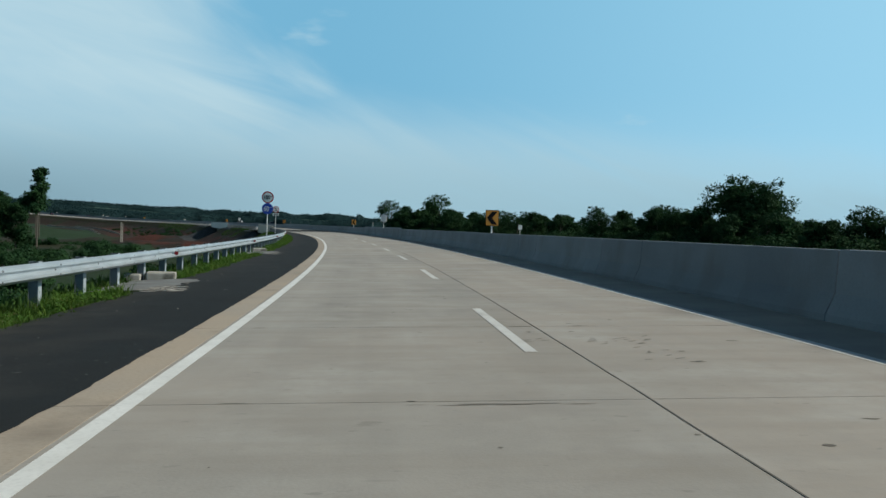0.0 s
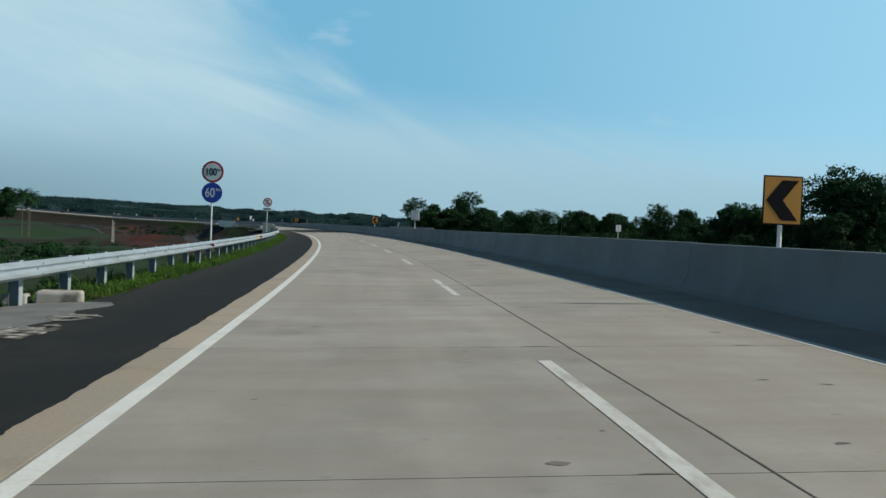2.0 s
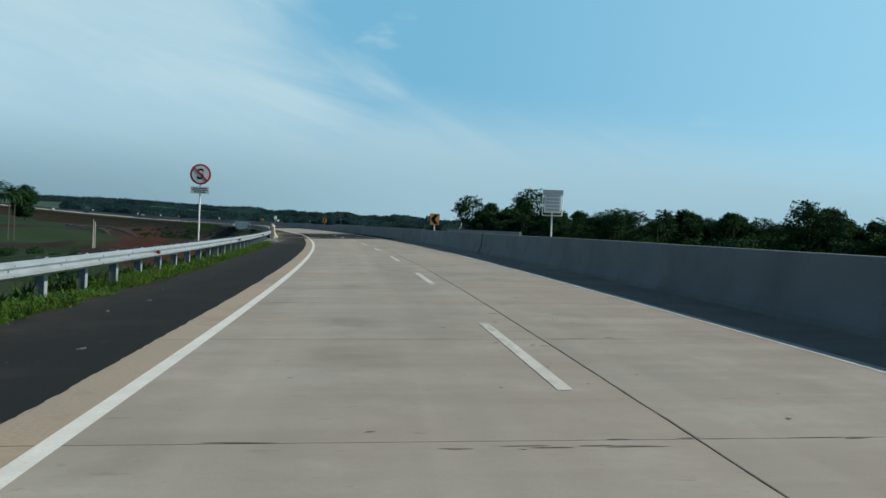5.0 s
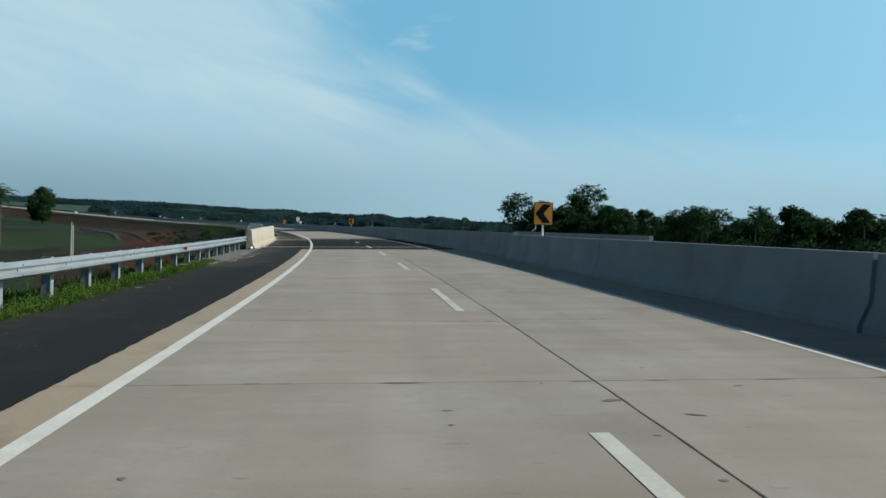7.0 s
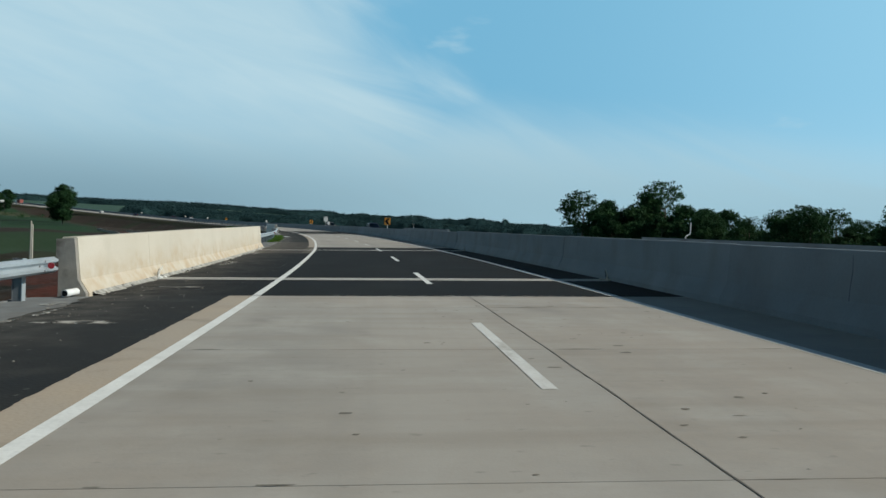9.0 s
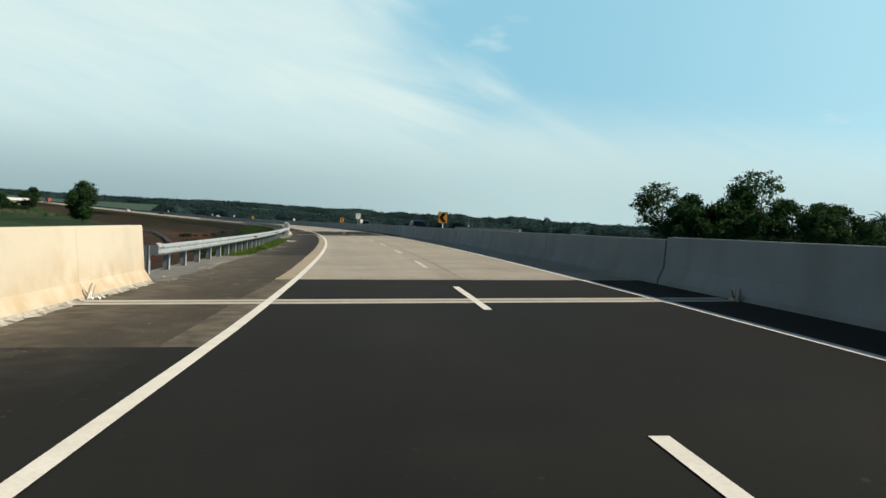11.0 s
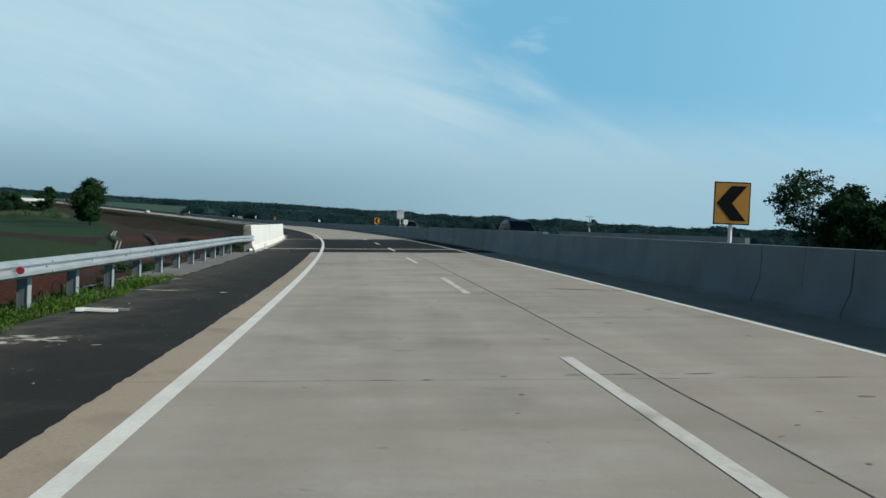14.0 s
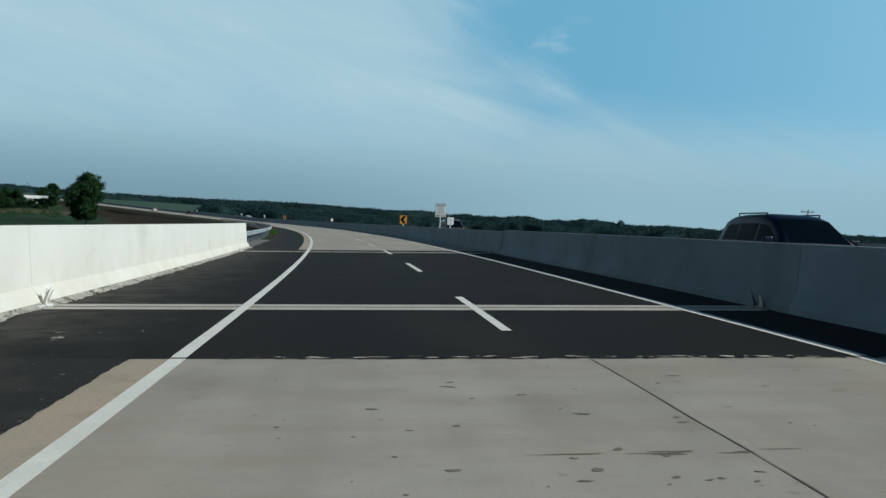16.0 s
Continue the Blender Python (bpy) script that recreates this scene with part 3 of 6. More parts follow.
def build_ground():
    cx, cy = -20.0, 130.0
    rad = np.concatenate([[0.0], np.geomspace(4, 4500, 190)])
    na = 600
    ang = np.arange(na) * 2 * math.pi / na
    x = (cx + rad[1:, None] * np.cos(ang)).ravel()
    y = (cy + rad[1:, None] * np.sin(ang)).ravel()
    x, y = np.concatenate([[cx], x]), np.concatenate([[cy], y])
    z, s, u = terrain(x, y)
    verts = np.stack([x, y, z], 1)
    faces = [(0, 1 + j, 1 + (j + 1) % na) for j in range(na)]
    for i in range(len(rad) - 2):
        a = 1 + i * na
        faces += [(a + j, a + na + j, a + na + (j + 1) % na, a + (j + 1) % na) for j in range(na)]
    me = mesh_of("ground", verts, faces, ground_material(), None, True)
    # east of the field channel: brown cut slopes and red earth; west of it: grass and crops
    beyond = x - np.interp(y, [q[1] for q in FIELD_EDGE], [q[0] for q in FIELD_EDGE])
    slope = smooth01((beyond + 2) / 7) * (u < -8.5) * smooth01((y - 150) / 40) * smooth01((880 - s) / 100)
    earth = np.exp(-((beyond - 15) / 19) ** 2) * smooth01((beyond + 1) / 4) * smooth01((y - 165) / 40) * smooth01((500 - y) / 90) * (u < -12)
    earth = np.maximum(earth, 0.75 * smooth01(1.3 - np.hypot((u + 13) / 5, (s - 154) / 12)))
    earth = np.maximum(earth, 0.8 * smooth01(1.3 - np.hypot((u + 19) / 10, (s - 262) / 26)))
    crop = smooth01((-beyond - 1) / 4) * smooth01((y - 225) / 40)
    far = smooth01((np.hypot(x + 50, y - 200) - 420) / 60) * (u > 21)
    paved = np.maximum(*[smooth01(np.minimum(s - a + 1, b + 1 - s) / 2) for a, b in ((161.6, 198.3), (266.9, 300.0))]) * (np.abs(u - 4) < 22)
    for name, val in (("earth", earth), ("slope", slope), ("crop", crop), ("hazy_meadow", far), ("paved", paved)):
        me.attributes.new(name, "FLOAT", "POINT").data.foreach_set("value", val.astype(np.float32))
    ob = new("ground", me)
    return tagged(ob, "rolling ground with green crops, grass and bare red earth", "ground", kind="structure")


def ground_material():
    m = bpy.data.materials.new("fields_and_earth")
    m.use_nodes = True
    n, l = m.node_tree.nodes, m.node_tree.links
    bsdf = n["Principled BSDF"]
    co = n.new("ShaderNodeNewGeometry").outputs["Position"]

    def noise_at(sc, detail=6, st=(1, 1, 1), rot=0.0):
        mp = n.new("ShaderNodeMapping")
        l.new(co, mp.inputs[0])
        mp.inputs["Scale"].default_value = st
        mp.inputs["Rotation"].default_value = (0, 0, rot)
        t = n.new("ShaderNodeTexNoise")
        l.new(mp.outputs[0], t.inputs["Vector"])
        t.inputs["Scale"].default_value, t.inputs["Detail"].default_value = sc, detail
        return t.outputs[0]

    def ramp(v, lo, hi):
        r = n.new("ShaderNodeMapRange")
        l.new(v, r.inputs[0])
        r.inputs[1].default_value, r.inputs[2].default_value = lo, hi
        return r.outputs[0]

    def mixed(f, c1, c2):
        x = n.new("ShaderNodeMix")
        x.data_type = "RGBA"
        l.new(f, x.inputs[0])
        for i, c in ((6, c1), (7, c2)):
            if isinstance(c, tuple):
                x.inputs[i].default_value = (*c, 1)
            else:
                l.new(c, x.inputs[i])
        return x.outputs[2]

    def attr(name, wob=0.5):
        a = n.new("ShaderNodeAttribute")
        a.attribute_name = name
        ad = n.new("ShaderNodeMath")
        ad.operation = "ADD"
        l.new(a.outputs["Fac"], ad.inputs[0])
        sb = n.new("ShaderNodeMath")
        sb.operation = "MULTIPLY_ADD"
        l.new(patch, sb.inputs[0])
        sb.inputs[1].default_value, sb.inputs[2].default_value = wob * 2, -wob
        l.new(sb.outputs[0], ad.inputs[1])
        return ramp(ad.outputs[0], 0.42, 0.58)

    patch = noise_at(0.06)
    fine = noise_at(0.9, 5)
    grass = mixed(ramp(fine, 0.3, 0.7), (0.011, 0.028, 0.012), (0.021, 0.041, 0.015))
    grass = mixed(ramp(noise_at(0.025), 0.45, 0.65), grass, (0.0258, 0.0258, 0.0129))
    crop = mixed(ramp(noise_at(0.03, 3, (0.4, 1.6, 1), 0.6), 0.4, 0.6), (0.0080, 0.0290, 0.0115), (0.0150, 0.0430, 0.0140))
    line = n.new("ShaderNodeVectorMath")
    line.operation = "DOT_PRODUCT"
    l.new(co, line.inputs[0])
    line.inputs[1].default_value = (-0.48, 0.877, 0)
    wave = n.new("ShaderNodeMath")
    wave.operation = "MULTIPLY_ADD"
    l.new(noise_at(0.03, 3), wave.inputs[0])
    wave.inputs[1].default_value = 18.0
    l.new(line.outputs["Value"], wave.inputs[2])
    along = wave.outputs[0]

    def between(lo, hi, edge=3.0):
        f = n.new("ShaderNodeMath")
        f.operation = "MULTIPLY"
        l.new(ramp(along, 409 + lo - edge, 409 + lo + edge), f.inputs[0])
        l.new(ramp(along, 409 + hi + edge, 409 + hi - edge), f.inputs[1])
        return f.outputs[0]
    # terraces: grass, a bare brown bank, then two crop fields with trodden edges
    crop = mixed(between(-85, -11), crop, mixed(fine, (0.0140, 0.0330, 0.0110), (0.0220, 0.0420, 0.0150)))
    crop = mixed(between(-9, 34), crop, mixed(fine, (0.0260, 0.0140, 0.0090), (0.0170, 0.0120, 0.0085)))
    crop = mixed(between(34, 37, 1.5), crop, (0.0400, 0.0440, 0.0240))
    crop = mixed(between(136, 150), crop, (0.0050, 0.0110, 0.0045))
    crop = mixed(between(205, 219), crop, (0.0060, 0.0130, 0.0050))
    crop = mixed(between(300, 330), crop, (0.0612, 0.0646, 0.0374))
    crop = mixed(between(-140, -112), crop, mixed(fine, (0.0250, 0.0180, 0.0100), (0.0150, 0.0170, 0.0085)))
    crop = mixed(between(-400, -150), crop, mixed(fine, (0.0110, 0.0270, 0.0115), (0.0190, 0.0400, 0.0150)))
    earth = mixed(ramp(fine, 0.3, 0.7), (0.074, 0.023, 0.015), (0.036, 0.016, 0.011))
    earth = mixed(ramp(noise_at(0.07, 6, (1, 0.5, 1), 0.5), 0.46, 0.56), earth, (0.0231, 0.0177, 0.0129))
    earth = mixed(ramp(noise_at(0.09, 5, (0.35, 1.6, 1), 0.35), 0.57, 0.64), earth, (0.0109, 0.0122, 0.0082))
    # pale debris lying in the bare earth
    earth = mixed(ramp(noise_at(0.55, 4, (0.7, 1.3, 1), 0.2), 0.69, 0.72), earth, (0.13, 0.105, 0.085))
    slope = mixed(ramp(fine, 0.3, 0.7), (0.036, 0.023, 0.014), (0.020, 0.016, 0.011))
    slope = mixed(ramp(noise_at(0.05, 5, (0.5, 1.5, 1), 0.5), 0.54, 0.66), slope, (0.020, 0.027, 0.010))
    slope = mixed(ramp(noise_at(0.16, 6, (0.4, 1.8, 1), 0.45), 0.62, 0.70), slope, (0.075, 0.050, 0.036))
    col = mixed(attr("crop", 0.25), grass, crop)
    # far grassland in pale blue-green, distance haze mixed into its colours
    col = mixed(attr("hazy_meadow", 0.1), col, mixed(ramp(patch, 0.4, 0.6), (0.030, 0.066, 0.050), (0.042, 0.082, 0.062)))
    col = mixed(attr("slope", 0.35), col, slope)
    col = mixed(attr("earth", 0.45), col, earth)
    col = mixed(attr("paved", 0.1), col, mixed(ramp(fine, 0.35, 0.65), (0.060, 0.064, 0.066), (0.035, 0.037, 0.038)))
    l.new(col, bsdf.inputs["Base Color"])
    bsdf.inputs["Roughness"].default_value = 0.95
    bsdf.inputs["Specular IOR Level"].default_value = 0.15
    bp = n.new("ShaderNodeBump")
    bp.inputs["Strength"].default_value, bp.inputs["Distance"].default_value = 0.6, 0.4
    l.new(fine, bp.inputs["Height"])
    l.new(bp.outputs[0], bsdf.inputs["Normal"])
    return m


build_ground()

# ---------- carriageway ----------
S_END = 900.0
DECKS = ((161.6, 198.3), (266.9, 300.0))
GAPS = ((166.8, 192.7), (272.0, 297.4))
U_LINE, U_JOINT, U_RIGHT, U_EDGE, U_OUT, U_WALL = -3.58, 0.472, 3.36, -4.09, -6.42, 4.79
road = tagged(new("road"), "two-lane motorway of pale concrete slabs with dark bridge decks", "road", kind="structure")


def jag(s, j):
    """The ragged inner edge of the asphalt."""
    return 0.025 * noise.noise((s * 0.5, j * 3.1, 0)) + 0.020 * noise.noise((s * 4.3, 7.7, 0)) + 0.016 * noise.noise((s * 13.0, 2.7, 0)) if j == 0 else 0.0


def stretches(s0, s1, cuts):
    a = s0
    for c0, c1 in cuts:
        if c0 > a and a < s1:
            yield a, min(c0, s1)
        a = max(a, c1)
    if a < s1:
        yield a, s1


def line_drift(s, j=0):
    """The painted edge line wanders a few centimetres."""
    return float(np.interp(s, [25, 38, 50, 66, 184, 189, 196, 204], [0.065, 0.045, 0.03, 0.0, 0.0, 0.04, 0.03, 0.0]))


def jag_edge(s, j):
    return (float(np.interp(s, [20, 45, 70, 194, 197, 203, 212, 230, 242, 262, 290], [0.045, 0.055, 0.0, 0.0, 0.06, 0.06, 0.0, 0.0, 0.045, 0.06, 0.0])) if j == 0 else 0.0) + jag(s, j)


strip_ob("roadbed", -60, S_END, [(4.9, -0.03), (U_OUT, -0.03), (U_OUT - 0.1, -0.4)], M_SEAL, road, 5.0)
SHOULDER = [(U_EDGE, 0.004), (-5.4, 0.004), (U_OUT - 0.1, 0.0), (U_OUT - 0.16, -0.12)]
for a, b, mat, step, label in ((-60, 8.0, M_ASPHALT, 0.2, "dark asphalt hard shoulder"), (8.0, 141.0, M_ASPHALT, 0.07, "dark asphalt hard shoulder"),
                               (141.0, 161.6, M_ASPHALT_DUSTY, 0.07, "dark asphalt hard shoulder with pale dust streaks"), (161.6, 187.0, M_DECK_SIDE, 0.5, "dusty black asphalt shoulder on the bridge"),
                               (187.0, 213.5, M_ASPHALT_BROWN, 0.07, "asphalt hard shoulder under brown mud"), (213.5, 266.9, M_ASPHALT_DUSTY, 0.07, "dark asphalt hard shoulder with pale dust streaks"),
                               (266.9, 300.0, M_DECK_SIDE, 0.5, "dusty black asphalt shoulder on the bridge"), (300.0, S_END, M_ASPHALT, 0.5, "dark asphalt hard shoulder")):
    strip_ob("shoulder", a, b, SHOULDER, mat, road, step, wob=jag_edge, label=label)
for a, b in DECKS:
    mud = 187.0 if a < 200 else b + 0.02
    strip_ob("bridge_deck", a - 0.02, mud, [(4.8, 0.005), (0, 0.005), (U_EDGE, 0.005)], M_DECK, road, 2.0, label="smooth black asphalt bridge deck")
    if mud < b:
        strip_ob("bridge_deck", mud, b + 0.02, [(4.8, 0.005), (0, 0.005), (-3.55, 0.005)], M_DECK, road, 0.25, label="smooth black asphalt bridge deck",
                 wob=lambda s, j: (0.10 * noise.noise((s * 0.9, 0, 7)) + 0.05 * noise.noise((s * 3.1, 0, 7))) if j == 2 else 0.0)
        strip_ob("shoulder", mud, b, [(-3.3, 0.0035), (U_EDGE, 0.0035)], M_ASPHALT_BROWN, road, 2.0, label="asphalt under brown mud")

# markings
for on_deck, spans in ((False, list(stretches(-60, S_END, DECKS))), (True, DECKS)):
    h = 0.0125 if on_deck else 0.0045
    for a, b in spans:
        strip_ob("edge_line", a, b, [(U_LINE + 0.077, h), (U_LINE - 0.077, h)], M_LINE, road, 2.5, wob=line_drift)
        strip_ob("edge_line", a, b, [(U_RIGHT + 0.11, h), (U_RIGHT - 0.06, h)], M_LINE, road, 2.5)
for k in range(-2, 46):
    on_deck = any(p < 11 + 13 * k < q for p, q in DECKS)
    h = 0.0125 if on_deck else 0.0045
    drift = float(np.interp(13 * k + 11, [215, 232, 258, 266], [0.0, -0.03, -0.06, 0.0]))
    strip_ob("lane_dash", 9 + 13 * k, 13.95 + 13 * k, [(drift + 0.068, h), (drift - 0.068, h)], M_LINE if on_deck else M_DASH, road, 2.5)


def cross_band(name, s0, s1, mat, skew, h, label=""):
    """A band across the whole deck; skew: how far it runs back towards the shoulder, in metres a metre."""
    m = [(u, s) for u in (4.72, 2.0, -1.0, -4.0, U_OUT - 0.1) for s in (s0, s1)]
    v = [on_road(s + skew * (u - 1.0), u, h) for u, s in m]
    f = [(2 * i, 2 * i + 1, 2 * i + 3, 2 * i + 2)[::-1] for i in range(4)]
    ob = new(name, mesh_of(name, v, f, mat, m))
    ob.parent = road
    if label:
        ob["label"] = label


for a, b in GAPS:
    for s in (a, b):
        skew = 0.07 if s == 192.7 else 0.0
        cross_band("expansion_joint", s - 0.42, s - 0.06, M_BAND, skew, 0.0087, "pale concrete nosing band")
        cross_band("expansion_joint", s + 0.06, s + 0.42, M_BAND, skew, 0.0087, "pale concrete nosing band")
        cross_band("joint_seal", s - 0.06, s + 0.06, M_SEAL, skew, 0.007)

# ---------- opposite carriageway ----------
far_road = tagged(new("road_opposite"), "opposite two-lane concrete carriageway behind the barrier", "road", kind="structure")
strip_ob("surface", -60, S_END, [(18.3, -0.02), (15.5, 0.0), (5.0, 0.0)], M_EDGE, far_road, 5.0)

# ---------- verge ----------
verge = tagged(new("verge"), "grassy earth verge sloping away behind the guardrail", "verge", kind="structure")
for a, b in stretches(-60, S_END, [(p + 1.0, q - 1.0) for p, q in DECKS]):
    strip_ob("earth_bank", a, b, [(U_OUT - 0.02, -0.05), (-7.2, -0.10), (-8.0, -0.16), (-8.7, -0.35), (-10.5, -1.3)], M_VERGE if a < 150 else M_BANK, verge, 3.0)

# ---------- bridge decks seen from below ----------
for a, b in DECKS:
    e = tagged(new("bridge_span"), "grey concrete bridge span over a dip in the ground", "bridge", group="bridge spans")
    for u0, u1, name in ((-7.13, 4.7, "deck_slab"), (5.35, 17.82, "deck_slab")):
        strip_ob(name, a - 0.3, b + 0.3, [(u0, -0.06), (u1, -0.06), (u1, -0.42), (u0, -0.42)], M_PLASTER, e, 4.0, True, True)
    for u0 in (-6.2, -3.4, -0.6, 2.2, 6.5, 9.5, 12.5, 15.5):
        strip_ob("girder", a, b, [(u0, -0.425), (u0 + 0.55, -0.425), (u0 + 0.55, -1.45), (u0, -1.45)], M_PLASTER, e, 8.0, True, True)

# ---------- concrete median barrier ----------
def barrier_profile(u, top, thick, foot, low=-0.05):
    """A cast barrier with a sloped foot towards the lower u."""
    return [(u, low), (u, 0.10), (u + foot * 0.80, 0.40), (u + foot, top - 0.015), (u + foot + 0.015, top), (u + foot + thick - 0.015, top),
            (u + foot + thick, top - 0.015), (u + foot + thick + foot * 0.3, 0.30), (u + 2 * foot + thick, 0.08), (u + 2 * foot + thick, low)]


def torn_seal(parent, m, seed, mats, tall=0.42, label=""):
    """Strips of joint seal torn loose, standing and curling out of an expansion joint."""
    rnd = random.Random(seed)
    for i in range(4):
        bm = bmesh.new()
        w, h = rnd.uniform(0.02, 0.055), tall * rnd.uniform(0.45, 1.0)
        x, lean, curl = rnd.uniform(-0.16, 0.16), rnd.uniform(-0.5, 0.5), rnd.uniform(0.05, 0.22)
        rows_ = []
        for j in range(6):
            t = j / 5
            k = w * (1 - 0.6 * t) * rnd.uniform(0.7, 1.2)
            c = Vector((x + lean * h * t, -0.02 - curl * h * t * t, h * t * (1 - 0.15 * t)))
            rows_.append([bm.verts.new(c + Vector((d, e_, 0))) for d, e_ in ((-k, 0), (k, 0), (k, 0.012), (-k, 0.012))])
        for p, q in zip(rows_, rows_[1:]):
            for j in range(4):
                bm.faces.new((p[j], p[(j + 1) % 4], q[(j + 1) % 4], q[j]))
        bm.faces.new(rows_[-1])
        bmesh.ops.recalc_face_normals(bm, faces=bm.faces[:])
        ob = part("torn_seal", bm, mats[i % len(mats)], parent, label)
        ob.matrix_world = m
    for i in range(7):
        bm = bmesh.new()
        bmesh.ops.create_icosphere(bm, subdivisions=1, radius=rnd.uniform(0.02, 0.06))
        for v in bm.verts:
            v.co *= rnd.uniform(0.65, 1.3)
            v.co.z *= 0.6
        ob = part("mortar_lump", bm, mats[0], parent)
        ob.matrix_world = m @ pose(rnd.uniform(-0.35, 0.35), rnd.uniform(-0.16, 0.02), 0.02, 0, 0, rnd.random() * 360)


def build_median():
    e = tagged(new("barrier_median"), "long grey cast-concrete median barrier with vertical joints", "barrier", kind="structure")
    s, k = -37.6, 0
    rnd = random.Random(4)
    while s < S_END:
        ln = 12.35 if s < 420 else 40
        inside = any(a - 13 < s + ln / 2 < b + 1 for a, b in DECKS)
        top = 1.09 if inside else 1.03
        du = rnd.uniform(-0.012, 0.012) + (0.03 if inside else -0.045 if 122 < s < 160 else 0)
        m = road_pose(s + ln / 2, U_WALL)
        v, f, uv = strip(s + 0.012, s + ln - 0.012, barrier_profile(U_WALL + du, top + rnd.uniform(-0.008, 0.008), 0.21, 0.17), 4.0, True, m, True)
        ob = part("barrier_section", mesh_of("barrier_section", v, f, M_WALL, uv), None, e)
        ob.matrix_world = m
        s += ln
        k += 1


def build_wall_cracks():
    """Open joints and cracks in the barrier face, dark and uneven."""
    e = bpy.data.objects["barrier_median"]
    rnd = random.Random(9)
    full = [115.3, 116.7, 118.2, 125.2, 238.2, 241.05, 20.6, 33.0, 60.2, 64.1, 150.4, 222.5, 226.0, 300.6]
    half = [119.6, 239.6, 247.1, 27.5, 41.8, 75.0, 88.3, 101.1, 131.0, 137.2, 156.0, 173.4, 205.0, 212.6, 232.0, 255.5, 262.0, 280.4, 290.3]
    for s in full + half:
        top, f = 1.02, 0.17
        pts = [(U_WALL, 0.02), (U_WALL, 0.10), (U_WALL + f * 0.8, 0.40), (U_WALL + f * 0.88, 0.6), (U_WALL + f * 0.94, 0.8), (U_WALL + f, top)]
        if s in half:
            pts = pts[:3] if rnd.random() < 0.4 else pts[2:]
        w = 0.009 if s in full else 0.005
        v, fc = [], []
        x = 0.0
        for i, (u, h) in enumerate(pts):
            x += rnd.gauss(0, 0.012)
            k = w * rnd.uniform(0.6, 1.4)
            v += [on_road(s + x - k, u - 0.018, h), on_road(s + x + k, u - 0.018, h)]
            if i:
                a = 2 * i - 2
                fc.append((a, a + 1, a + 3, a + 2))
        part("crack", mesh_of("crack", v, fc, M_CRACK), None, e)
    # splashed mortar over the expansion joints
    for s in [c for a, b in GAPS for c in (a, b)]:
        torn_seal(e, road_pose(s, U_WALL - 0.01, 0.0, -90), int(s), (M_STONE, M_SEAL, M_CRACK), 0.40, "torn joint seal with splashed mortar")


build_median()
build_wall_cracks()


# ---------- bridge parapets ----------
def parapet_lift(s):
    """The first bridge's parapet starts lower and climbs along its length."""
    return float(np.interp(s, [161, 173, 197, 230], [-0.15, -0.05, 0.03, 0.0]))


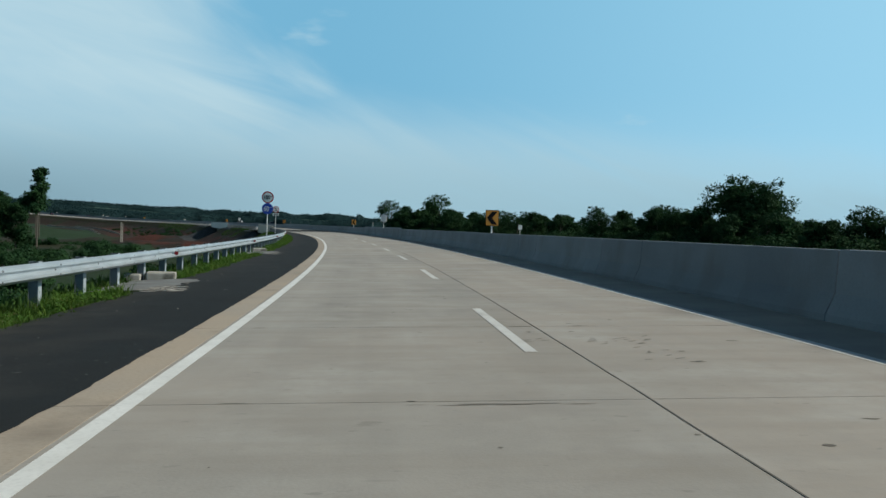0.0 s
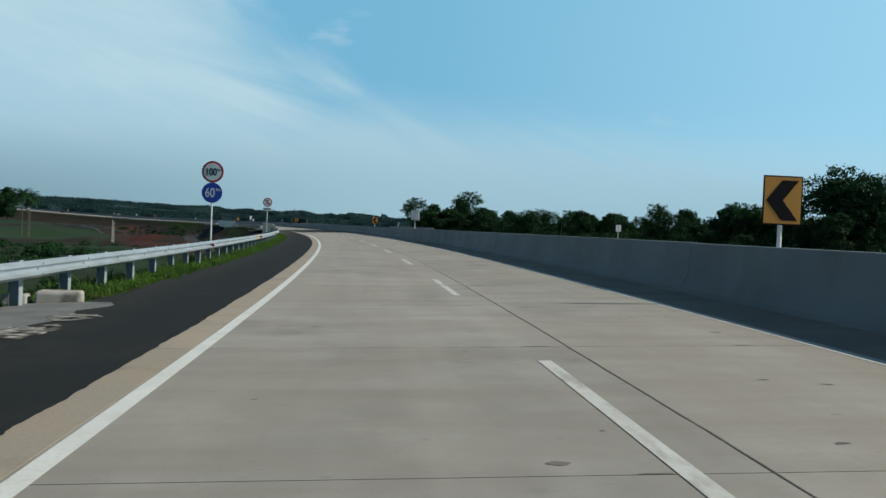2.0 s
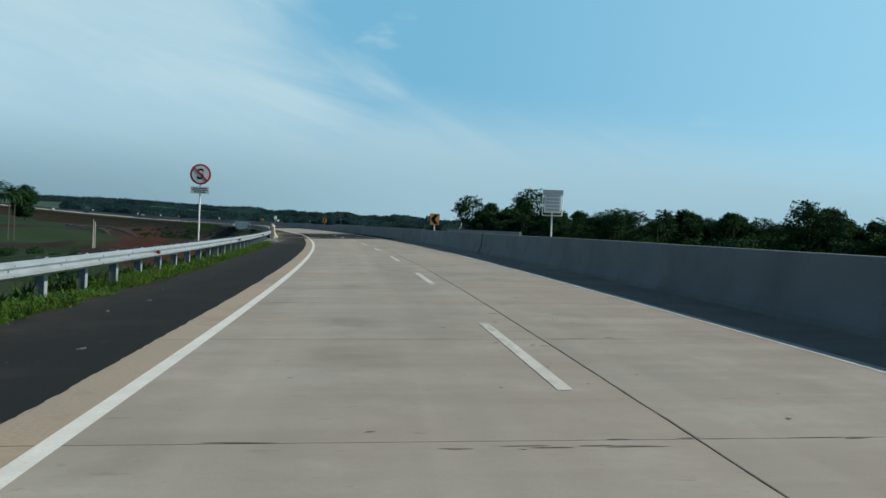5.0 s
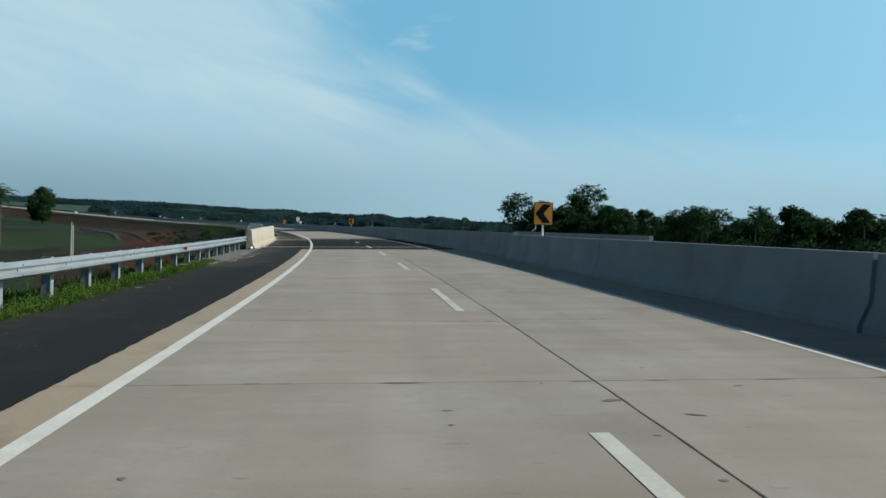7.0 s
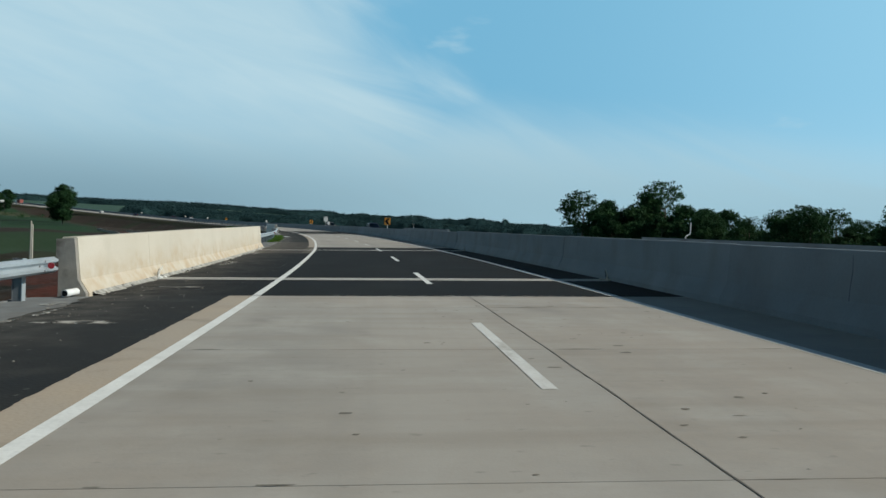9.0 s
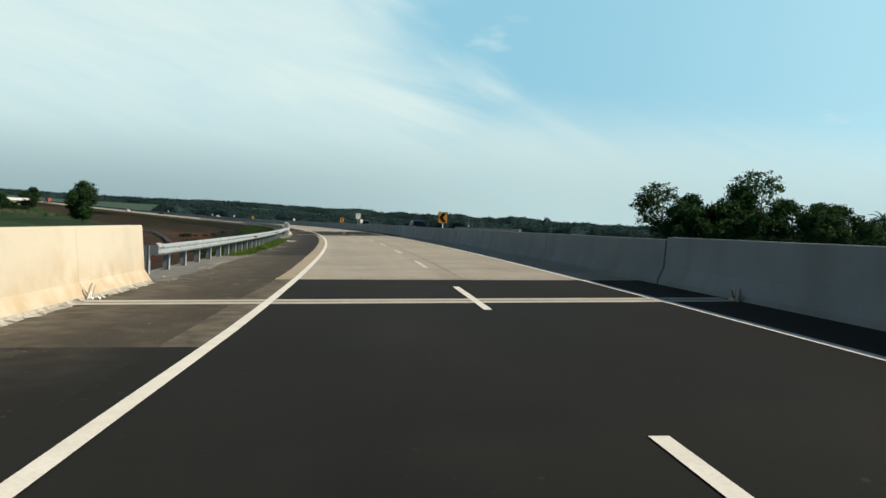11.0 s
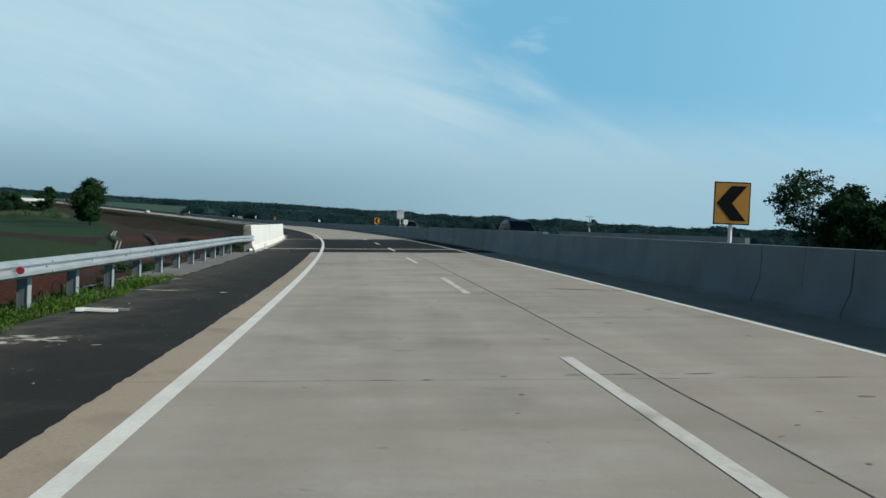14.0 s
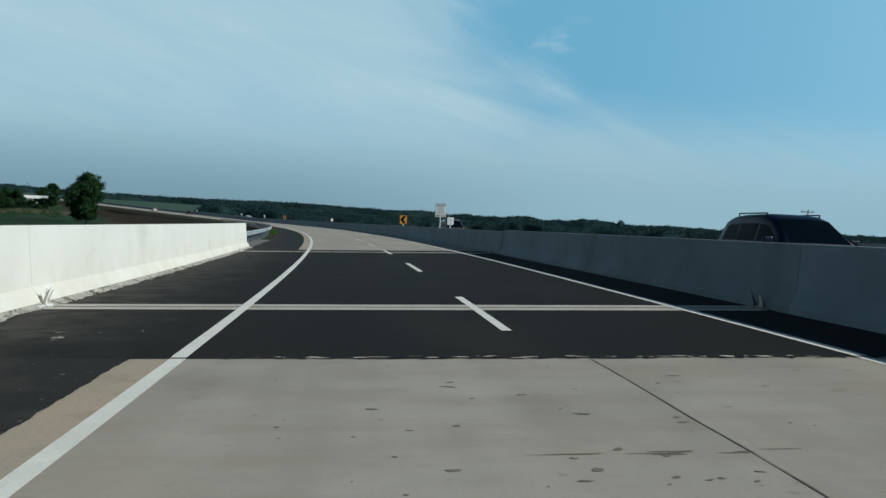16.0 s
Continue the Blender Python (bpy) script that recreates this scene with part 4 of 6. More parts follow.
def build_parapet(s0, s1, side, label):
    e = tagged(new("bridge_parapet"), label, "parapet", group="bridge parapets")
    cuts = [s0] + [s for a, b in GAPS for s in (a, b) if s0 < s < s1] + [s1]
    for a, b in zip(cuts, cuts[1:]):
        if side < 0:
            prof = [(-6.60, -0.15), (-6.60, 0.05), (-6.76, 0.30), (-6.84, 1.215), (-6.865, 1.235), (-7.09, 1.235), (-7.115, 1.215), (-7.14, -0.6)]
        else:
            prof = [(17.3, -0.1), (17.3, 0.08), (17.43, 0.3), (17.5, 1.22), (17.75, 1.22), (17.8, -0.6)]
        v, f, uv = strip(a + 0.004, b - 0.004, prof[::-1] if side < 0 else prof, 1.0 if side < 0 else 4.0, True, None, True,
                         lift=(lambda s, j: parapet_lift(s) if prof[::-1][j][1] > 1 else 0.0) if side < 0 else None)
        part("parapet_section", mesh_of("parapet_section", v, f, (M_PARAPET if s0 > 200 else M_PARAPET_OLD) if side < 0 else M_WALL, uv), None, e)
    if side < 0:
        # mortar fillet along the foot, broken and uneven
        rnd = random.Random(int(s0))
        v, f, uv = strip(s0 + 0.2, s1 - 0.2, [(-6.592, 0.075), (-6.55, 0.035), (-6.46, 0.007)], 0.08, False, None, False,
                         wob=lambda s, j: (0.10 * noise.noise((s * 1.7, 0.3, s0)) + 0.07 * noise.noise((s * 6, 1.3 + j, s0)) + 0.04 * noise.noise((s * 17, 2.3 * j, s0))) * j * 0.5)
        part("mortar_fillet", mesh_of("mortar_fillet", v, f, M_FILLET, uv), None, e, "crumbling pale mortar at the foot")
        for s in [c for a, b in GAPS for c in (a, b) if s0 < c < s1]:
            torn_seal(e, road_pose(s, -6.58, 0.01, 90), int(s) + 3, (M_TUBE, M_STONE, M_PLASTER), 0.36, "pale torn joint seal")
        # broken crumbs of mortar and dry weeds along the foot
        for i in range(70):
            bm = bmesh.new()
            bmesh.ops.create_icosphere(bm, subdivisions=1, radius=rnd.choice((0.012, 0.018, 0.03, 0.05)) * rnd.uniform(0.8, 1.3))
            for v in bm.verts:
                v.co *= rnd.uniform(0.6, 1.3)
                v.co.z *= 0.6
            ob = part("mortar_lump", bm, rnd.choice((M_STONE, M_PLASTER, M_APRON)), e)
            ob.matrix_world = road_pose(rnd.uniform(s0, s1), -6.56 + abs(rnd.gauss(0, 0.07)), 0.012, rnd.random() * 360)
        # bare grey end face, with a stepped back edge
        prof = [(-6.62, -0.12), (-6.62, 0.06), (-6.775, 0.31), (-6.855, 1.20), (-6.88, 1.215), (-7.17, 1.19), (-7.17, 0.72), (-7.12, 0.66), (-7.12, -0.55)]
        top = parapet_lift(s0)
        bm = bmesh.new()
        polygon_plate(bm, [(u + 6.85, h + (top if h > 1 else 0)) for u, h in prof], 0, 0.16)
        ob = part("end_face", bm, M_PLASTER, e, "bare stained concrete end face")
        ob.matrix_world = road_pose(s0 - 0.13, -6.85)
        bm = bmesh.new()
        rod(bm, (-0.02, -0.12, 0.0), (0.0, 0.30, 0.02), 0.065, seg=18)
        ob = part("drain_pipe", bm, M_TUBE, e, "white plastic drain pipe")
        bm = bmesh.new()
        rod(bm, (-0.02, -0.124, 0.0), (-0.019, -0.10, 0.001), 0.054, seg=18)
        part("bore", bm, M_CRACK, ob)
        ob.matrix_world = road_pose(s0 - 0.36, -6.84, 0.08, -12)
    return e


build_parapet(161.4, 197.1, -1, "limewashed white concrete bridge parapet with stained foot")
build_parapet(267.2, 303.2, -1, "limewashed white concrete bridge parapet with stained foot")
build_parapet(164.5, 199.0, 1, "grey concrete parapet along the opposite bridge")
build_parapet(267.5, 301.0, 1, "grey concrete parapet along the opposite bridge")


# ---------- guardrails ----------
W_BEAM = [(0.0, 0.0), (0.022, 0.012), (0.080, 0.055), (0.083, 0.095), (0.012, 0.140), (0.012, 0.180), (0.083, 0.225), (0.080, 0.265), (0.022, 0.308), (0.0, 0.32)]


def build_guardrail(s0, s1, low=0.475, late=0.0):
    e = tagged(new("guardrail"), "galvanised steel W-beam guardrail on channel posts", "guardrail", group="roadside guardrails")
    face = -7.08
    s, k = s0 + late, 0
    prof_f = [(face - 0.083 + u, low + h * 0.9) for u, h in W_BEAM]
    prof_b = [(u - 0.004, h) for u, h in prof_f[::-1]]
    while s < s1:
        t = min(s + 4.32, s1)
        o = 0.006 * (k % 2)
        bend = s0 > 0 and t > 262 and t < 280
        v, f, uv = strip(s - 0.15, t + (0.9 if bend and t == s1 else 0.15), [(u + o, h) for u, h in prof_f + prof_b], 0.6 if bend else 2.4, True, None, True,
                         wob=(lambda q, j: 0.36 * float(smooth01((q - 263.6) / 3.2))) if bend else None)
        rusty = 80 < s < 82
        part("beam", mesh_of("beam", v, f, M_RUST if rusty else M_STEEL, uv), None, e, "rust-stained beam" if rusty else "")
        s, k = t, k + 1
    # posts with their spacer blocks, shared meshes
    bm = bmesh.new()
    for size, at in (((0.012, 0.16, 1.5), (-0.08, 0, -0.02)), ((0.148, 0.010, 1.5), (0, -0.06, -0.02)), ((0.012, 0.16, 1.5), (0.08, 0, -0.02))):
        box(bm, size, at)
    post = None
    blk = None
    bolt = bmesh.new()
    rod(bolt, (0, 0, 0), (0.014, 0, 0), 0.022, 0.014, 8)
    bolt_mesh = bpy.data.meshes.new("bolt")
    bolt.to_mesh(bolt_mesh)
    bolt.free()
    bolt_mesh.materials.append(M_POST)
    s = s0 + 0.49
    while s < s1 - 0.2:
        m = road_pose(s, face - 0.40)
        if post is None:
            post = part("post", bm, M_POST, e)
            # brighter steel paints a sunlit look onto the flange towards the road
            post.data.materials.append(M_STEEL)
            for q in post.data.polygons:
                q.material_index = 1 if q.center.x > 0.0735 else 0
            b2 = bmesh.new()
            box(b2, (0.22, 0.12, 0.24), (0.197, 0, low + 0.145))
            blk = part("spacer_block", b2, M_POST, post)
            post.matrix_world = m
        else:
            p2 = new("post", post.data)
            p2.parent = e
            p2.matrix_world = m
            q2 = new("spacer_block", blk.data)
            q2.parent = p2
        if s < 330:
            for ds, dh in ((0.0, 0.144), (0.07, 0.06), (0.07, 0.225)):
                bt = new("bolt", bolt_mesh)
                bt.parent = e
                bend_u = 0.36 * float(smooth01((s - 263.6) / 3.2)) if 262 < s < 280 else 0.0
                bt.matrix_world = road_pose(s + ds, face + bend_u + (-0.068 if dh == 0.144 else -0.004), low + dh)
        s += 2.38 if s < 420 else 6
    return e


def flared_end(e, s, sgn, low=0.475):
    """The rounded end terminal of a beam."""
    bm = bmesh.new()
    ring = []
    for i in range(7):
        a = math.pi * i / 6 * 0.5
        ring.append([bm.verts.new((-0.10 + 0.10 * math.cos(a) + (W_BEAM[j][0] - 0.083), sgn * 0.22 * math.sin(a), W_BEAM[j][1])) for j in range(len(W_BEAM))])
    for a, b in zip(ring, ring[1:]):
        for j in range(len(W_BEAM) - 1):
            bm.faces.new((a[j], a[j + 1], b[j + 1], b[j]))
    ob = part("end_terminal", bm, M_STEEL, e)
    ob.matrix_world = road_pose(s, -7.08, low)


REFLECTORS = (4.5, 24.3, 44.2, 63.2, 83.6, 103.5, 122.5, 140.8, 160.6, 222.0, 239.3, 330, 350, 370)
for a, b in ((-40, 161.0), (199.75, 266.8), (305.0, 520.0)):
    g = build_guardrail(a, b, 0.445 if a < 0 else 0.475, 0.8 if a == 199.75 else 0.0)
    if a > 0:
        flared_end(g, a + (0.66 if a == 199.75 else -0.14), -1)
    for s in REFLECTORS:
        if a < s < b:
            bm = bmesh.new()
            disc(bm, 0.055, 0.02)
            r = part("reflector", bm, M_REFLECT, g, "round red reflector")
            r.matrix_world = road_pose(s, -7.02 + (0.36 * float(smooth01((s - 263.6) / 3.2)) if 262 < s < 280 else 0), (0.445 if s < 200 else 0.475) + 0.15)
            bm = bmesh.new()
            box(bm, (0.10, 0.02, 0.06), (-0.07, 0.015, 0))
            part("bracket", bm, M_STEEL, r)


# ---------- signs ----------
def sign_post(e, h, r=0.035, low=-0.3):
    bm = bmesh.new()
    rod(bm, (0, 0.05, low), (0, 0.05, h), r, seg=14)
    return part("post", bm, M_TUBE, e, "white round steel post")


def round_plate(e, z, r, rim, rim_mat, face_mat, label):
    bm = bmesh.new()
    disc(bm, r, 0.012, (0, 0, z), 48)
    pl = part("plate", bm, rim_mat, e, label)
    bm = bmesh.new()
    disc(bm, rim, 0.006, (0, -0.010, z), 48)
    part("face", bm, face_mat, pl)
    bm = bmesh.new()
    disc(bm, r * 0.985, 0.004, (0, 0.009, z), 48)
    part("back", bm, M_BACK, pl)
    for dz in (-0.14, 0.14):
        bm = bmesh.new()
        box(bm, (0.16, 0.05, 0.04), (0, 0.035, z + dz), 0.004)
        part("clamp", bm, M_BACK, pl)
    return pl


def writing(pl, text, size, x, y, z, mat):
    ob = part("lettering", letters(text, size, mat), None, pl)
    ob.location = (x, y, z)
    return ob


def build_speed_sign():
    e = thing("speed_sign", road_pose(70.6, -8.2, 0.0, -3), "red-ringed round limit plate above a blue one on a post", "road sign")
    sign_post(e, 4.05, low=-1.0)
    a = round_plate(e, 3.65, 0.475, 0.385, M_RED, M_WHITE, "white plate with a red ring")
    t = writing(a, "100", 0.40, -0.07, -0.016, 3.63, M_BLACK)
    t.scale = (0.86, 1, 1.15)
    writing(a, "km", 0.15, 0.275, -0.016, 3.74, M_BLACK)
    b = round_plate(e, 2.73, 0.45, 0.445, M_WHITE, M_BLUE, "blue plate with white figures")
    t = writing(b, "60", 0.50, -0.09, -0.016, 2.71, M_WHITE)
    t.scale = (0.86, 1, 1.15)
    writing(b, "km", 0.16, 0.27, -0.016, 2.87, M_WHITE)


def build_no_stop_sign():
    e = thing("no_stopping_sign", road_pose(117.6, -8.25, 0.0, -3), "round no-stopping plate with a small white panel on a post", "road sign")
    sign_post(e, 3.85, low=-1.0)
    a = round_plate(e, 3.45, 0.44, 0.36, M_RED, M_WHITE, "white plate with a red ring and stroke")
    t = writing(a, "S", 0.62, 0, -0.016, 3.44, M_BLACK)
    t.scale = (1.1, 1, 1)
    bm = bmesh.new()
    box(bm, (0.76, 0.006, 0.075), (0, 0, 0))
    st = part("stroke", bm, M_RED, a)
    st.location = (0, -0.021, 3.45)
    st.rotation_euler = (0, radians(45), 0)
    bm = bmesh.new()
    box(bm, (0.78, 0.012, 0.30), (0, 0, 2.78), 0.004)
    p = part("panel", bm, M_WHITE, e)
    for z, w in ((2.86, 0.6), (2.78, 0.66), (2.70, 0.5)):
        bm = bmesh.new()
        box(bm, (w, 0.004, 0.035), (0, -0.008, z))
        part("text_bar", bm, M_BLACK, p)


def build_chevron():
    e = thing("chevron_sign", pose(0, 0, 0), "amber chevron board with a black arrow pointing along the bend", "road sign", "chevrons along the median")
    sign_post(e, 2.15, 0.04)
    bm = bmesh.new()
    box(bm, (0.72, 0.014, 0.86), (0, 0, 1.77), 0.006)
    pl = part("board", bm, M_BLACK, e, "black-bordered board")
    bm = bmesh.new()
    box(bm, (0.67, 0.006, 0.81), (0, -0.009, 1.77))
    part("face", bm, M_YELLOW, pl)
    bm = bmesh.new()
    polygon_plate(bm, [(-0.30, 1.77), (-0.02, 2.12), (0.28, 2.12), (0.0, 1.77), (0.28, 1.42), (-0.02, 1.42)], -0.017, 0.004)
    part("arrow", bm, M_BLACK, pl)
    bm = bmesh.new()
    box(bm, (0.70, 0.004, 0.84), (0, 0.009, 1.77))
    part("back", bm, M_BACK, pl)
    return e


def build_marker(name, label, z, w, h, bars, group):
    e = thing(name, pose(0, 0, 0), label, "road sign", group)
    sign_post(e, z + h / 2, 0.03)
    bm = bmesh.new()
    box(bm, (w, 0.014, h), (0, 0, z), 0.005)
    pl = part("board", bm, M_WHITE, e)
    if bars:
        bm = bmesh.new()
        rod(bm, (-w * 0.58, 0.03, z - h * 0.62), (w * 0.58, 0.03, z - h * 0.62), 0.022, seg=8)
        for sx in (-1, 1):
            rod(bm, (sx * w * 0.58, 0.03, z - h * 0.62), (sx * w * 0.58, 0.03, z + h * 0.52), 0.022, seg=8)
        part("yoke", bm, M_TUBE, e, "white tube yoke")
        bm = bmesh.new()
        box(bm, (w * 1.22, 0.014, h * 0.26), (0, -0.004, z + h * 0.50), 0.004)
        part("top_panel", bm, M_BACK, e)
        for i in range(bars):
            bm = bmesh.new()
            box(bm, (w * 0.8, 0.004, h * 0.12), (0, -0.009, z + h * (0.34 - 0.17 * i)))
            part("text_bar", bm, M_BACK, pl)
    else:
        bm = bmesh.new()
        box(bm, (0.05, 0.006, h * 0.8), (0, -0.010, z))
        part("channel", bm, M_BACK, pl)
    return e


def build_vent_pipe(s, u, h):
    e = thing("vent_pipe", road_pose(s, u, h), "thin white bent pipe on the far parapet", "pipe")
    bm = bmesh.new()
    rod(bm, (0.0, 0, 0), (0.0, 0, 0.16), 0.03, seg=8)
    rod(bm, (0.0, 0, 0.16), (0.26, 0, 0.30), 0.03, seg=8)
    rod(bm, (0.26, 0, 0.30), (0.28, 0, 0.95), 0.03, seg=8)
    part("tube", bm, M_TUBE, e)


build_vent_pipe(192.5, 17.62, 1.2)
build_speed_sign()
build_no_stop_sign()
chev = build_chevron()
chev.matrix_world = road_pose(45.95, 5.4, 0.07, 0)
for s in (144.2, 243.1, 340.6, 487.0):
    copy_thing(chev, road_pose(s, 5.25 if s == 243.1 else 5.4, {243.1: 0.05, 144.2: 0.08}.get(s, -0.15), {243.1: -10, 144.2: -6}.get(s, 0)))
board = build_marker("kilometre_board", "small white lettered board on a thin post", 2.28, 0.62, 0.75, 5, "lettered boards on the median")
board.matrix_world = road_pose(110.9, 5.4, 0, -8)
copy_thing(board, road_pose(319.0, 5.4))
mark = build_marker("delineator_board", "white reflector board on a thin post", 1.70, 0.42, 0.50, 0, "white reflector boards")
mark.matrix_world = road_pose(95, 19.1, 0)
for s, u, h in ((314.5, 5.4, -0.2), (415.0, 5.4, -0.25), (520.0, 5.3, 0), (560, 5.3, 0), (640, 5.3, 0)):
    copy_thing(mark, road_pose(s, u, h))


# ---------- plants ----------
def leaf_cloud(centres, radii, count, size, seed, flat=0.6, per=5, skin=0.4):
    """Clumps of small leaf quads scattered in ellipsoids, thicker towards their skins. Returns arrays of corners and faces."""
    g = np.random.default_rng(seed)
    c, r = np.asarray([tuple(q) for q in centres], float), np.asarray(radii, float)
    w = r.prod(1) ** 0.8
    k = np.repeat(np.arange(len(c)), np.maximum(4, (count * w / w.sum()).astype(int)))
    d = g.normal(size=(len(k), 3))
    d /= np.linalg.norm(d, axis=1)[:, None]
    p = c[k] + d * r[k] * (g.random(len(k)) ** skin)[:, None]
    p, d = np.repeat(p, per, 0), np.repeat(d, per, 0)
    m = len(p)
    sz = np.broadcast_to(np.asarray(size, float), (len(c),))[np.repeat(k, per)]
    o = p + g.normal(size=(m, 3)) * sz[:, None] * np.array([1, 1, 0.7])
    n = d + g.normal(size=(m, 3)) * flat + np.array([0, 0, 0.3])
    n /= np.linalg.norm(n, axis=1)[:, None]
    a = np.cross(n, g.normal(size=(m, 3)))
    a /= np.linalg.norm(a, axis=1)[:, None]
    b = np.cross(n, a)
    s = (sz * g.uniform(0.5, 1.1, m))[:, None]
    v = np.stack([o - a * s, o + b * s * 0.55, o + a * s * 1.1, o - b * s * 0.55], 1).reshape(-1, 3)
    return v, np.arange(4 * m).reshape(-1, 4)


def quad_mesh(name, v, f, mat):
    me = bpy.data.meshes.new(name)
    me.vertices.add(len(v))
    me.vertices.foreach_set("co", np.asarray(v, np.float32).ravel())
    me.loops.add(f.size)
    me.loops.foreach_set("vertex_index", f.ravel().astype(np.int32))
    me.polygons.add(len(f))
    me.polygons.foreach_set("loop_start", np.arange(0, f.size, 4, dtype=np.int32))
    me.update(calc_edges=True)
    me.materials.append(mat)
    return me


def build_tree(seed, h, spread, low, leaves, label, lean=0.0, size=0.34, lobes=11, girth=1.0, full=0.7):
    rnd = random.Random(seed)
    e = thing("tree", pose(0, 0, 0), label, "tree", "broadleaf trees beside the motorway")
    bm = bmesh.new()
    r0 = (0.022 * h + 0.05) * girth
    fork = low * h
    rod(bm, (0, 0, -0.6), (lean * fork * 0.3, 0, fork), r0, r0 * 0.7, 9)
    top = Vector((lean * h * 0.5, 0, h * 0.8))
    rod(bm, (lean * fork * 0.3, 0, fork), top, r0 * 0.7, r0 * 0.2, 7)
    centres, radii = [], []
    for i in range(lobes):
        z = h * (low + 0.08 + (0.90 - low) * (i + rnd.random()) / lobes)
        k = math.sin(math.pi * min(1, max(0.12, (z / h - low * 0.8) / (1.02 - low * 0.8)))) ** full
        a = rnd.random() * 6.283 + i * 2.4
        d = spread * k * rnd.uniform(0.35, 0.95)
        c = Vector((math.cos(a) * d + lean * z * 0.5, math.sin(a) * d, z))
        r = spread * rnd.uniform(0.26, 0.48)
        centres.append(c)
        radii.append((r, r, r * rnd.uniform(0.6, 0.85)))
        for _ in range(5):
            d2 = Vector((rnd.gauss(0, 1), rnd.gauss(0, 1), rnd.gauss(0.25, 0.8))).normalized()
            r2 = r * rnd.uniform(0.22, 0.42)
            centres.append(c + Vector((d2.x * r, d2.y * r, d2.z * r * 0.75)) * rnd.uniform(0.85, 1.2))
            radii.append((r2, r2, r2 * rnd.uniform(0.5, 0.8)))
        st = Vector((lean * z * 0.4, 0, max(fork * 0.9, z - d * 0.7 - 0.4)))
        rod(bm, st, c, r0 * 0.28, r0 * 0.07, 5)
    part("trunk", bm, M_BARK, e)
    v, f = leaf_cloud(centres, radii, leaves, size, seed)
    part("crown", quad_mesh("crown", v, f, M_LEAF), None, e)
    return e


def build_palm(seed, h, label, frond=1.0):
    rnd = random.Random(seed)
    e = thing("palm_tree", pose(0, 0, 0), label, "palm tree", "palms")
    bm = bmesh.new()
    bend = rnd.uniform(-0.05, 0.05)
    p = Vector((0, 0, -0.5))
    for i in range(6):
        q = Vector((bend * h * (i / 6) ** 2, 0, h * (i + 1) / 6))
        rod(bm, p, q, 0.17 - 0.012 * i, 0.16 - 0.012 * i, 8)
        p = q
    part("trunk", bm, M_BARK, e)
    verts, faces = [], []
    for k in range(26):
        a = k * 2.39996 + rnd.uniform(-0.2, 0.2)
        climb = math.radians(72 - 96 * k / 25 + rnd.uniform(-8, 8))
        d = Vector((math.cos(a), math.sin(a), 0))
        ln = rnd.uniform(2.5, 3.3) * frond
        o, pts = p.copy(), [p.copy()]
        for i in range(12):
            climb -= math.radians(3.2 + 0.5 * i)
            o = o + (d * math.cos(climb) + Vector((0, 0, math.sin(climb)))) * ln / 12
            pts.append(o.copy())
        side = Vector((-d.y, d.x, 0))
        for i in range(12):
            run = pts[i + 1] - pts[i]
            w = 0.62 * frond * (1 - 0.75 * abs(i / 12 - 0.38)) * rnd.uniform(0.8, 1.1)
            for sg in (-1, 1):
                for j in range(3):
                    q0 = pts[i].lerp(pts[i + 1], j / 3)
                    tip = q0 + side * sg * w * 0.85 + run * 1.2 - Vector((0, 0, w * rnd.uniform(0.25, 0.6)))
                    n = len(verts)
                    verts += [q0, q0 + run * 0.34, tip]
                    faces.append((n, n + 1, n + 2))
    part("crown", mesh_of("crown", verts, faces, M_PALM), None, e)
    return e


def plant(ob, x, y, scale=1.0, turn=0.0, sink=0.2):
    m = pose(x, y, terrain_z(x, y) - sink, 0, 0, turn)
    ob.matrix_world = m @ Matrix.Scale(scale, 4)
    return ob


def replant(ob, x, y, scale, turn):
    c = copy_thing(ob, pose(x, y, terrain_z(x, y) - 0.2, 0, 0, turn))
    c.scale = (scale, scale, scale)
    return c


L_BROAD = "dark green broadleaf tree with a dense uneven crown"
tree_a = plant(build_tree(1, 17.0, 10.2, 0.05, 8200, L_BROAD, lobes=42, full=0.38), 78.6, 184, 0.96, 20)
tree_b = plant(build_tree(2, 12.5, 4.6, 0.10, 1600, L_BROAD, lobes=14), 76, 206, 1.0, 80)
tree_c = plant(build_tree(3, 12.0, 5.2, 0.30, 1250, "spreading broadleaf tree with an open feathery crown", size=0.24, lobes=20), 70, 222, 1.0, 10)
tree_d = plant(build_tree(4, 9.5, 5.2, 0.05, 1500, L_BROAD, lobes=12), 84, 205, 1.0, 130)
tall = plant(build_tree(5, 12.7, 2.0, 0.42, 900, "tall slender tree with a bare pale trunk", lean=0.03, size=0.26, lobes=12, girth=0.45), -54.0, 134.0, 1.0, 0)
field_tree = plant(build_tree(6, 17.5, 8.2, 0.10, 4600, "big round broadleaf tree standing alone beside fields", lobes=22, size=0.40, full=0.55), -228, 526, 0.94, 40)
palm = plant(build_palm(1, 10.0, "tall palm with drooping fronds and a bare trunk"), 60.0, 330.0, 0.8)
valley_palm = plant(build_palm(4, 12.2, "tall palm with a full dark crown and a pale bare trunk", 1.30), -109, 274, 1.0)
rnd = random.Random(11)
kinds = (tree_a, tree_b, tree_c, tree_d)
